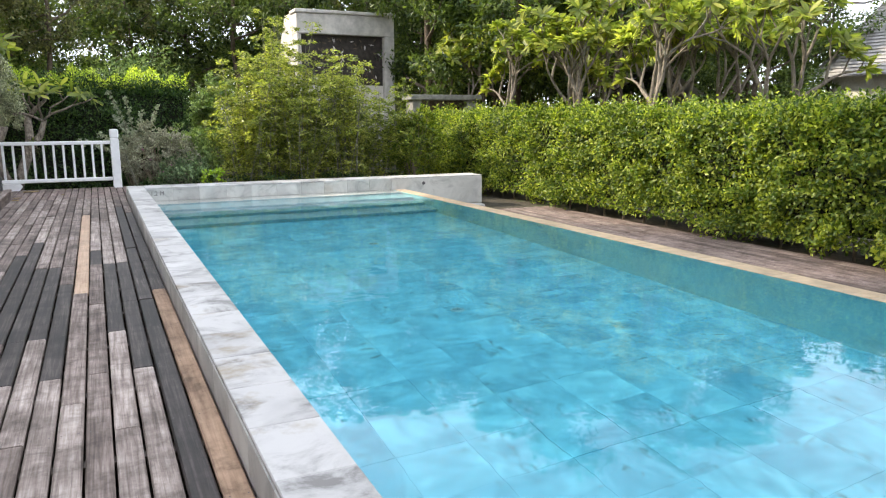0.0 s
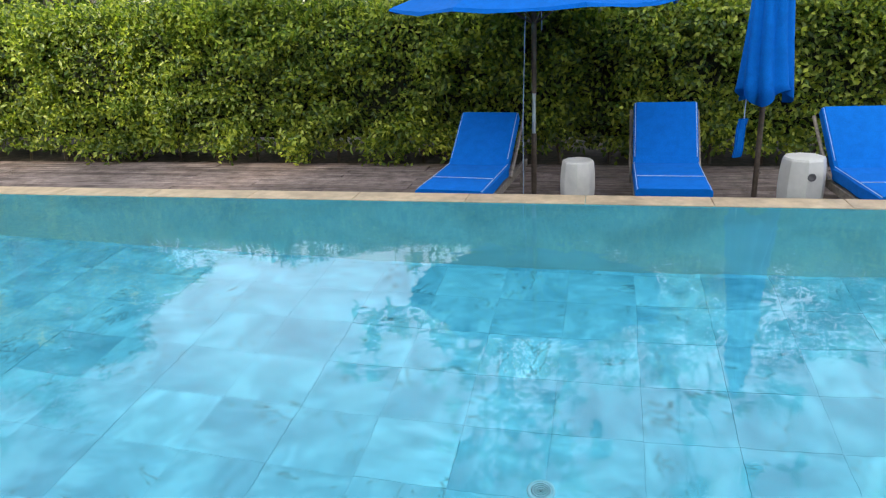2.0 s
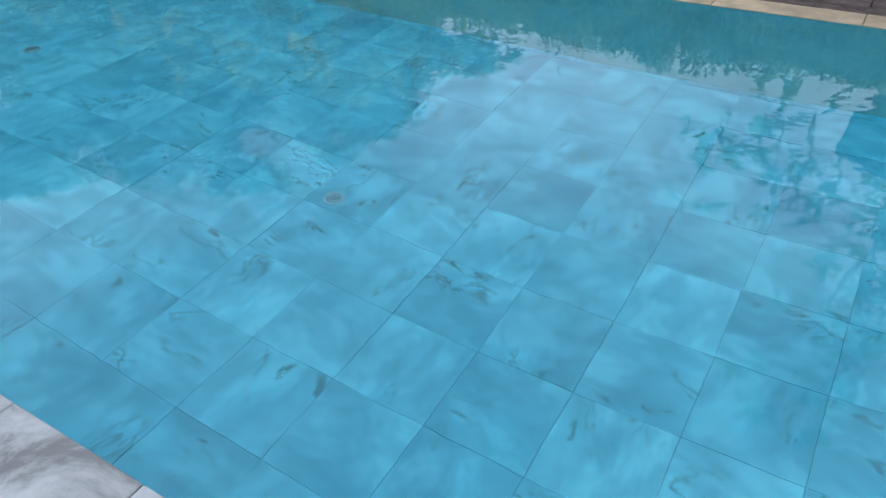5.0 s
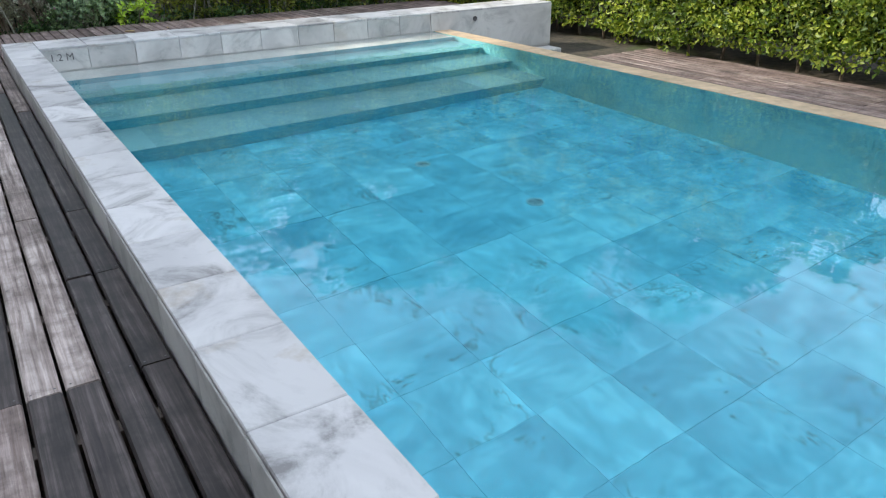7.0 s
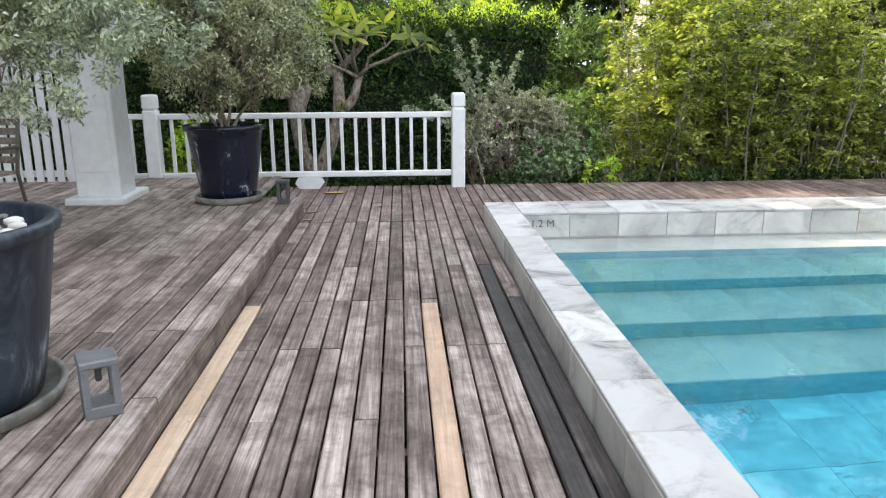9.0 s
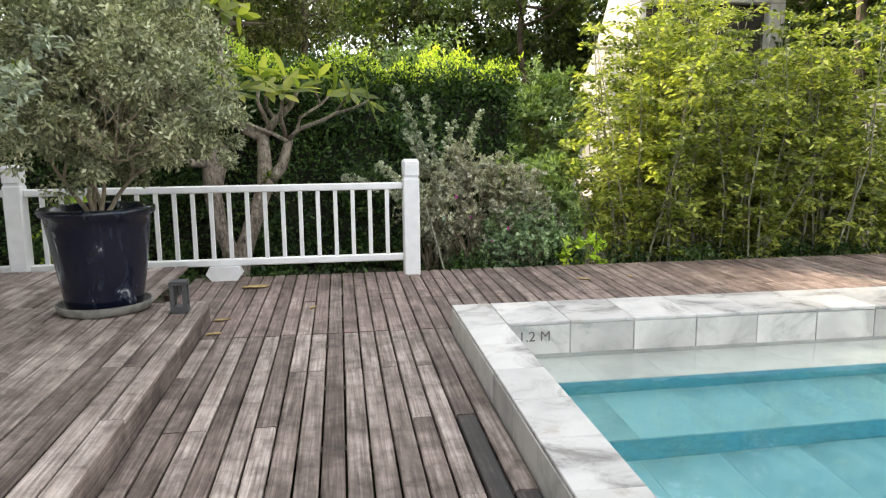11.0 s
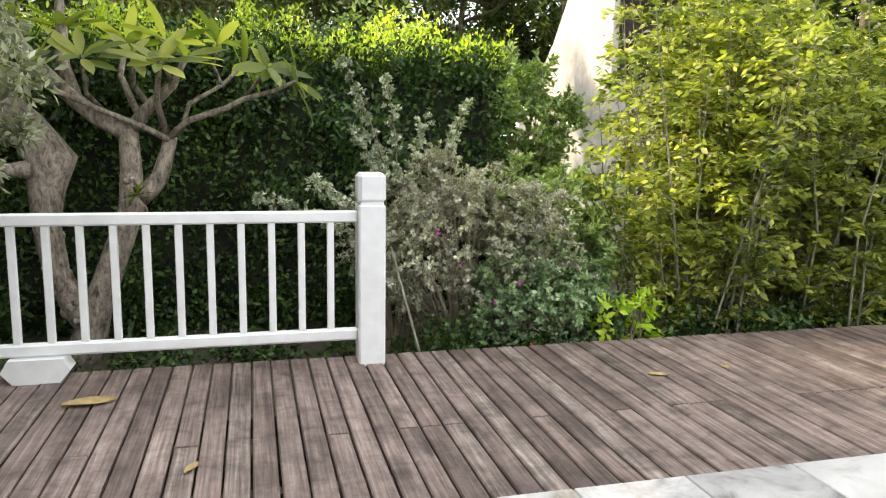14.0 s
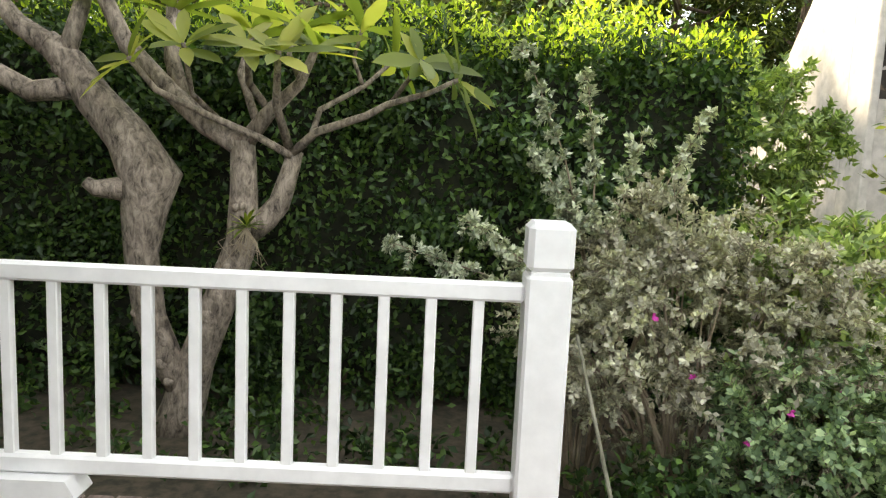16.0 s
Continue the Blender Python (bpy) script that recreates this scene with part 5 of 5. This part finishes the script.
def tall_tree(seed, h, crown_from, spread, leaf, per, n_clumps, leaf_mat, label, rad=0.16):
    r = np.random.default_rng(seed)
    t = thing("tree", label, "tree", group="background trees")
    tubes, C, R = [], [], []
    lean = Vector((r.normal(0, 0.5), r.normal(0, 0.4), h * 0.92))
    pts = [Vector((0, 0, -0.05)) + lean * (k / 6) + Vector((r.normal(0, 0.08), r.normal(0, 0.08), 0)) * (k > 0) for k in range(7)]
    tubes.append(tube(pts, [rad * (1 - 0.13 * k) for k in range(7)], 10))
    for k in range(16):
        f = r.uniform(crown_from, 0.98)
        p = Vector((0, 0, 0)) + lean * f
        a = r.uniform(0, 6.28)
        ln = spread * r.uniform(0.5, 1.0) * (1.15 - 0.5 * abs(f - 0.65))
        e = p + Vector((math.cos(a) * ln, math.sin(a) * ln, ln * r.uniform(0.1, 0.6)))
        m = (p + e) / 2 + Vector((0, 0, -0.08 * ln))
        tubes.append(tube([p, m, e], [rad * 0.38, rad * 0.24, rad * 0.08], 6))
        for s in range(n_clumps // 16):
            q = m + (e - m) * r.uniform(0.2, 1.1) + Vector(r.normal(0, 0.30 * spread * 0.5, 3))
            C.append(tuple(q))
            R.append(r.uniform(0.25, 0.6) * spread / 2.4)
    part("trunk", joined(*tubes), BARK_BROWN, t)
    part("crown", clump_leaves(C, R, per, leaf, leaf_mat, r, 0.45, 0.35, 0.7), None, t)
    return t


ta = tall_tree(61, 10.5, 0.38, 2.6, 0.17, 60, 150, TREE_LEAF, "tall green tree with slim brown trunk")
tb = tall_tree(62, 9.0, 0.45, 2.3, 0.15, 55, 130, OLIVE_LEAF, "slender olive-brown tree with sparse crown", 0.13)
tc = tall_tree(63, 7.0, 0.22, 2.6, 0.15, 65, 160, TREE_LEAF, "broad green garden tree", 0.15)
ta.matrix_world = pose(-6.0, 15.2, GROUND_Z)
tb.matrix_world = pose(-3.0, 14.2, GROUND_Z)
tc.matrix_world = pose(11.5, 13.0, GROUND_Z)
PLACES = [(-9.6, 16.4, 1), (-7.5, 18.0, 0), (-6.8, 17.2, 1), (-4.5, 17.6, 0), (-1.9, 14.6, 1), (1.5, 22.0, 1), (-3.9, 15.6, 1), (4.0, 22.5, 0), (7.5, 16.5, 0), (10.5, 17.5, 0), (-13.0, 17.0, 0),
          (14.0, 16.0, 0), (13.2, 10.5, 2), (16.5, 12.5, 0), (19.5, 9.5, 2), (20.0, 14.0, 0), (14.5, 6.8, 2), (24.0, 11.5, 0), (27.0, 6.5, 2),
          (17.5, -13.0, 2), (20.5, -17.0, 0), (15.5, -19.0, 2), (24, -22, 0), (8.5, -26, 0), (-1.6, 18.5, 2), (-3.4, 19.6, 2), (-2.2, 23.0, 0), (2.0, -28, 0), (-6, -27, 2), (3.0, 24.0, 1), (-9.5, 19.5, 0), (5.5, 19.5, 0)]
for i, (x, y, s) in enumerate(PLACES):
    copy_thing((ta, tb, tc)[s], pose(x, y, GROUND_Z, 0, 0, 47 * i))
# Trees at negative x are added out of view to block the sun.
td = tall_tree(64, 13.5, 0.22, 3.7, 0.24, 80, 280, TREE_LEAF, "tall dense tree with broad crown, for sun block and tree line", 0.24)
td.matrix_world = pose(-11.5, 3.5, GROUND_Z)
for i, (x, y) in enumerate([(-12.8, 6.8), (-12.0, -3.6), (-11.2, 0.0), (-15.5, 1.5), (-16.2, 5.2), (-15.8, -3.0), (-19.5, 4.0), (-9.4, 1.4), (-9.6, -2.4), (-12.6, 9.8),
                             (3.0, 25.5), (7.0, 22.5), (10.5, 20.5), (14.0, 18.0), (17.5, 14.5), (20.0, 11.0), (22.3, 7.4)]):
    copy_thing(td, pose(x, y, GROUND_Z, 0, 0, 80 * i + 40))
for x, y, turn, k in ((-10.4, -1.4, 15, 1.3), (-10.6, 2.3, 140, 1.3), (-9.7, 3.6, 220, 1.1), (-9.9, -0.4, 300, 1.15), (-9.8, -4.6, 30, 1.1), (12.0, 6.6, 70, 0.84), (9.9, 9.0, 200, 0.76), (14.3, 4.2, 310, 0.70), (17.6, 2.2, 120, 0.50), (19.6, 4.2, 20, 0.52)):
    copy_thing(td, pose(x, y, GROUND_Z, 0, 0, turn) @ Matrix.Scale(k, 4))

r = np.random.default_rng(71)
C, R = [], []
for k in range(560):
    x = r.uniform(-26, 34)
    y = 21 + r.uniform(0, 5) - 0.02 * max(0, x) ** 1.6
    C.append((x, y, GROUND_Z + abs(r.normal(0, 3.6)) + 0.3))
    R.append(r.uniform(0.7, 1.5))
for k in range(260):
    C.append((r.uniform(29, 36), r.uniform(-30, 22), GROUND_Z + abs(r.normal(0, 1.8)) + 0.3))
    R.append(r.uniform(0.7, 1.5))
tagged(part("distant_woods", clump_leaves(C, R, 60, 0.34, TREE_LEAF, r, 0.5, 0.3, 0.9), None), "dense green woodland behind the garden", "woods", kind="stuff")

C, R = [], []
for k in range(420):
    x = r.uniform(-11, 2.2)
    C.append((x, r.uniform(8.5, 17), GROUND_Z + r.uniform(0.6, 3.3) + 0.5 * math.sin(x * 1.3)))
    R.append(r.uniform(0.35, 0.8))
tagged(part("shrubbery", clump_leaves(C, R, 75, 0.13, MIXED_LEAF, r, 0.5, 0.3, 0.9), None), "soft green shrubbery below the garden trees", "shrubbery", kind="stuff")
bush("shrub", "dense yellow-green shrub at the end of the hedge", (2.75, 7.4), (0.8, 0.7, 3.2), 110, 10, 22, 0.08, 0.5, MIXED_LEAF, 27, 20, 0.0, (0.18, 0.32))
C, R = [], []
for k in range(420):
    x = r.uniform(8, 25)
    C.append((x, r.uniform(15, 21) - 0.32 * (x - 8) + 1.5, GROUND_Z + r.uniform(1.0, 7.2)))
    R.append(r.uniform(0.5, 1.1))
tagged(part("tree_belt", clump_leaves(C, R, 75, 0.22, OLIVE_LEAF, r, 0.5, 0.3, 0.9), None), "dense belt of olive green trees beyond the garden wall", "woods", kind="stuff")
C, R = [], []
for k in range(230):
    x = r.uniform(-16, 6)
    C.append((x, r.uniform(15.5, 21) + 0.5 * max(0, x + 3), GROUND_Z + r.uniform(1.0, 6.2)))
    R.append(r.uniform(0.4, 1.0))
tagged(part("tree_belt", clump_leaves(C, R, 70, 0.2, TREE_LEAF, r, 0.5, 0.3, 0.9), None), "belt of green trees behind the garden", "woods", kind="stuff")
# New shoots whose leaf colour also carries the sunlight on the hedge top.
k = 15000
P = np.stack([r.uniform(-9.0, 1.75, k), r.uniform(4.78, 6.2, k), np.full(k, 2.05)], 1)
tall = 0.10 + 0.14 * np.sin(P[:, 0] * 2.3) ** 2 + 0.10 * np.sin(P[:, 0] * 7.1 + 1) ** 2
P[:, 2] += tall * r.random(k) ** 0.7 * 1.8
tagged(part("hedge_shoots", leaf_mesh("leaves", P, unit(k, r) * 0.8 + np.array((0, 0, 0.8)), unit(k, r), 0.06 * r.uniform(0.6, 1.3, k), 0.026, SHOOT_LEAF), None), "fresh yellow-green shoots along the hedge top, brightened as if sunlit", "shoots", kind="stuff")

# plain house side, added out of view to close the place and block sun
tagged(part("wall_house", box(-9.3, -9.0, -24, -6.5, GROUND_Z, 7.6, 0.02), RENDER_WALL), "plain cream rendered wall added out of view to block sun", "wall", kind="structure")
tagged(part("roof_house", moved(box(-2.9, 2.9, -9.2, 9.2, -0.1, 0.1, 0.02), pose(-11.1, -15.3, 9.0, 0, 30, 0)), ROOF), "grey tiled roof added out of view to block sun", "roof", kind="structure")


tagged(part("stone_slab", box(6.3, 6.75, -1.0, -0.72, RIGHT_Z - 0.06, RIGHT_Z + 0.04, 0.012), MARBLE_WALL), "small pale stone slab beside the pool wall", "slab")


# ---- fallen leaves ----
def fallen_leaf(x, y, z, size, turn, mat):
    n = 6
    V, F = [], []
    for i in range(n + 1):
        t = i / n
        w = 0.22 * size * math.sin(math.pi * min(max(t, 0.03), 0.97)) ** 0.8
        V += [(size * (t - 0.5), -w, 0.012 + 0.02 * size * math.sin(t * 5) + 0.03 * size), (size * (t - 0.5), 0, 0.006), (size * (t - 0.5), w, 0.012 + 0.05 * size)]
    for i in range(n):
        a = i * 3
        F += [(a, a + 3, a + 4, a + 1), (a + 1, a + 4, a + 5, a + 2)]
    return tagged(part("fallen_leaf", moved((V, F), pose(x, y, z - 0.004, 0, 0, turn)), mat), "dry curled fallen leaf on the deck boards", "leaf", "fallen leaves")


for x, y, s, a in ((-1.62, 1.75, 0.26, 10), (-1.05, 0.85, 0.10, 60), (-1.75, 0.15, 0.11, 20), (1.55, 1.55, 0.12, -20), (2.05, 1.6, 0.10, 70), (-2.1, 1.2, 0.09, 120), (-1.75, 0.55, 0.13, 15)):
    fallen_leaf(x, y, 0.0, s, a, DRY_LEAF)


# ---- decks, coping and tiles ----
def board_mesh(cache, L, w, t, mat):
    key = (round(L, 2), round(w, 3), t, mat.name)
    if key not in cache:
        h, c = w / 2, 0.007
        prof = [(-h, -t), (-h, -c), (-h + c, 0), (h - c, 0), (h, -c), (h, -t)]
        V = [(x, s * L / 2, z) for s in (-1, 1) for x, z in prof]
        F = [(i, i + 1, i + 7, i + 6)[::-1] for i in range(5)] + [(0, 1, 2, 3, 4, 5)[::-1], (6, 7, 8, 9, 10, 11)]
        F = [f[::-1] for f in F]
        cache[key] = mesh_of("board", (V, F), mat)
    return cache[key]


BOARDS = {}


def deck(name, label, x0, x1, pitch, y0, y1, z, mats, joists, seed, special=()):
    r = np.random.default_rng(seed)
    d = thing(name, label, "deck", kind="structure")
    n = round((x1 - x0) / pitch)
    for i in range(n):
        x = x0 + (i + 0.5) * pitch
        y = y1
        while y > y0 + 0.05:
            k = joists[int(r.integers(len(joists)))]
            e = max(y0, y - k)
            if e - y0 < 0.5:
                e = y0
            mat = mats[0] if r.random() > 0.14 else mats[1]
            for sx, sa, sb, sm in special:
                if abs(x - sx) < pitch * 0.5 and e < sb and y > sa:
                    if y > sb + 0.05:
                        e = sb
                    else:
                        e, mat = max(sa, y0), sm
                    break
            if name == "deck_lower" and mat in mats:
                damp = (x > -0.14) + 0.75 * (x > -0.26) + (1.0 if y < -5.4 else 0.5) * (x > -1.25) * (y < -4.6) * (e > -10.6)
                if r.random() < damp and y < -0.8:
                    mat = DECK_WET if x > -0.5 or r.random() < 0.75 else DECK_DARK
            L = round(y - e - 0.006, 2)
            part("board", board_mesh(BOARDS, L, pitch - 0.011, 0.028, mat), mat, d).matrix_world = pose(x, (y + e) / 2, z + r.normal(0, 0.0012), r.normal(0, 0.05), r.normal(0, 0.35), r.normal(0, 0.06))
            y = e
    return d


J = (0.84, 1.68, 2.52, 1.68, 0.84)
lower = deck("deck_lower", "weathered grey timber pool deck boards", -1.834, -0.010, 0.114, -17.6, 0.04, 0.0, (DECK, DECK_DARK), J, 81,
             ((-1.777, -6.8, -2.55, NEW_WOOD), (-0.645, -7.95, -2.55, TAN_WOOD), (-1.549, -8.2, -5.05, NEW_WOOD), (-0.07, -14.0, -8.05, BROWN_WOOD)))
upper = deck("deck_upper", "weathered grey timber raised deck boards", -8.6, -1.845, 0.119, -17.6, 0.55, UP_Z, (DECK, DECK_DARK), (1.6, 2.4, 3.2, 2.4), 82)
# Riser takes the dark wood to show the shadow on its face.
part("fascia", box(-1.868, -1.838, -17.6, 0.55, -0.12, UP_Z - 0.03, 0.003), DECK_DARK, upper, "grey riser board along the deck step, darkened for its shadow")
part("fascia", box(-2.3, -1.868, 0.522, 0.548, 0.004, UP_Z - 0.03, 0.003), DECK, upper)
landing = deck("deck_landing", "weathered timber boards beside the white column", -8.6, -2.3, 0.119, 0.56, 2.1, UP_Z, (DECK, DECK_DARK), (1.6, 2.4), 85)
far_deck = deck("deck_far", "reddish weathered timber boards beyond the pool", -2.29, 6.7, 0.114, 0.05, 2.32, 0.0, (DECK_RED, DECK_DARK), (1.23, 2.3, 2.3), 83)
right_deck = deck("deck_right", "weathered timber boards under the sun loungers", 5.2, 7.9, 0.117, -18.0, -1.6, RIGHT_Z, (DECK_RED, DECK_DARK), (1.8, 2.7, 3.6), 84)
for y in np.arange(-17.0, 2.3, 0.84):
    part("joist", box(-1.83 if y < 0.1 else -2.2, -0.02 if y < 0 else 6.6, y - 0.03, y + 0.03, -0.14, -0.03, 0.002), DARK_TIMBER, lower if y < 0 else far_deck)
for x in (-8, -5, -2.4, -2.0, 1.0, 4.0, 6.5):
    part("foot", box(x - 0.05, x + 0.05, 1.7, 1.8, GROUND_Z, -0.03, 0.004), DARK_TIMBER, far_deck if x > -2.3 else landing)

heads = []
for y in np.arange(-16.76, 0.0, 0.84):
    for i in range(16):
        for dx in (-0.034, 0.034):
            heads.append(([(-1.834 + (i + 0.5) * 0.114 + dx + 0.0042 * math.cos(a), y + 0.02 + 0.0042 * math.sin(a), 0.0035) for a in (0, 1.05, 2.09, 3.14, 4.19, 5.24)], [(0, 1, 2, 3, 4, 5)]))
part("screw_head", joined(*heads), INK, lower, "rows of dark screw heads")["kind"] = "stuff"

T = 0.4575
J0 = 0.728
TILE = {}


def tile(parent, name, mat, lx, ly, lz, m, edge=0.004):
    key = (name, mat.name, round(lx, 3), round(ly, 3), round(lz, 3))
    if key not in TILE:
        TILE[key] = mesh_of(name, box(-lx / 2, lx / 2, -ly / 2, ly / 2, -lz, 0, edge), mat)
    part(name, TILE[key], mat, parent).matrix_world = m


coping = thing("pool_coping", "pale veined marble coping slabs round the pool", "coping", kind="structure")
y = -0.575
while y > NEAR_Y:
    tile(coping, "coping_slab", MARBLE, 0.283, T - 0.004, 0.024, pose(0.1415, y - T / 2, TOP_Z))
    tile(coping, "face_tile", MARBLE_WALL, 0.19, T - 0.003, 0.012, pose(-0.004, y - T / 2, 0.066, 0, -90, 0))
    y -= T
tile(coping, "coping_slab", MARBLE, 0.283, 0.572, 0.024, pose(0.1415, -0.286, TOP_Z))
tile(coping, "face_tile", MARBLE_WALL, 0.19, 0.572, 0.012, pose(-0.004, -0.286, 0.066, 0, -90, 0))
x = 0.285
k = 0
while x < 6.85:
    e = min(J0 + k * T, 6.9)
    tile(coping, "coping_slab", MARBLE, e - x - 0.004, 0.572, 0.024, pose((x + e) / 2, -0.286, TOP_Z))
    if e <= 4.95:
        tile(coping, "wall_tile", MARBLE_WALL, e - x - 0.006, 0.206, 0.012, pose((x + e) / 2, -0.571, 0.055, 90, 0, 0))
    x, k = e, k + 1
tile(coping, "end_slab", MARBLE_WALL, 6.9 - 4.86, 0.56, 0.012, pose(5.88, -0.570, -0.118, 90, 0, 0))
tile(coping, "end_slab", MARBLE_WALL, 0.58, 0.566, 0.012, pose(6.902, -0.286, -0.13, 0, 90, 0))
y = -0.575
while y > NEAR_Y:
    tile(coping, "edge_tile", EDGE_TILE, 0.245, T * 2 - 0.004, 0.02, pose(5.02, y - T, WATER_Z + 0.004))
    y -= T * 2

floor = thing("pool_floor", "marble tiles on the pool floor, tinted turquoise for the water", "pool floor", kind="structure")
NX, NY = 10, 31
for i in range(NX + 1):
    xa, xb = max(0.07 + i * T, 0.285), min(0.07 + (i + 1) * T, 4.895)
    if xb - xa < 0.05:
        continue
    whole = xb - xa > T - 0.01
    for j in range(-1, NY):
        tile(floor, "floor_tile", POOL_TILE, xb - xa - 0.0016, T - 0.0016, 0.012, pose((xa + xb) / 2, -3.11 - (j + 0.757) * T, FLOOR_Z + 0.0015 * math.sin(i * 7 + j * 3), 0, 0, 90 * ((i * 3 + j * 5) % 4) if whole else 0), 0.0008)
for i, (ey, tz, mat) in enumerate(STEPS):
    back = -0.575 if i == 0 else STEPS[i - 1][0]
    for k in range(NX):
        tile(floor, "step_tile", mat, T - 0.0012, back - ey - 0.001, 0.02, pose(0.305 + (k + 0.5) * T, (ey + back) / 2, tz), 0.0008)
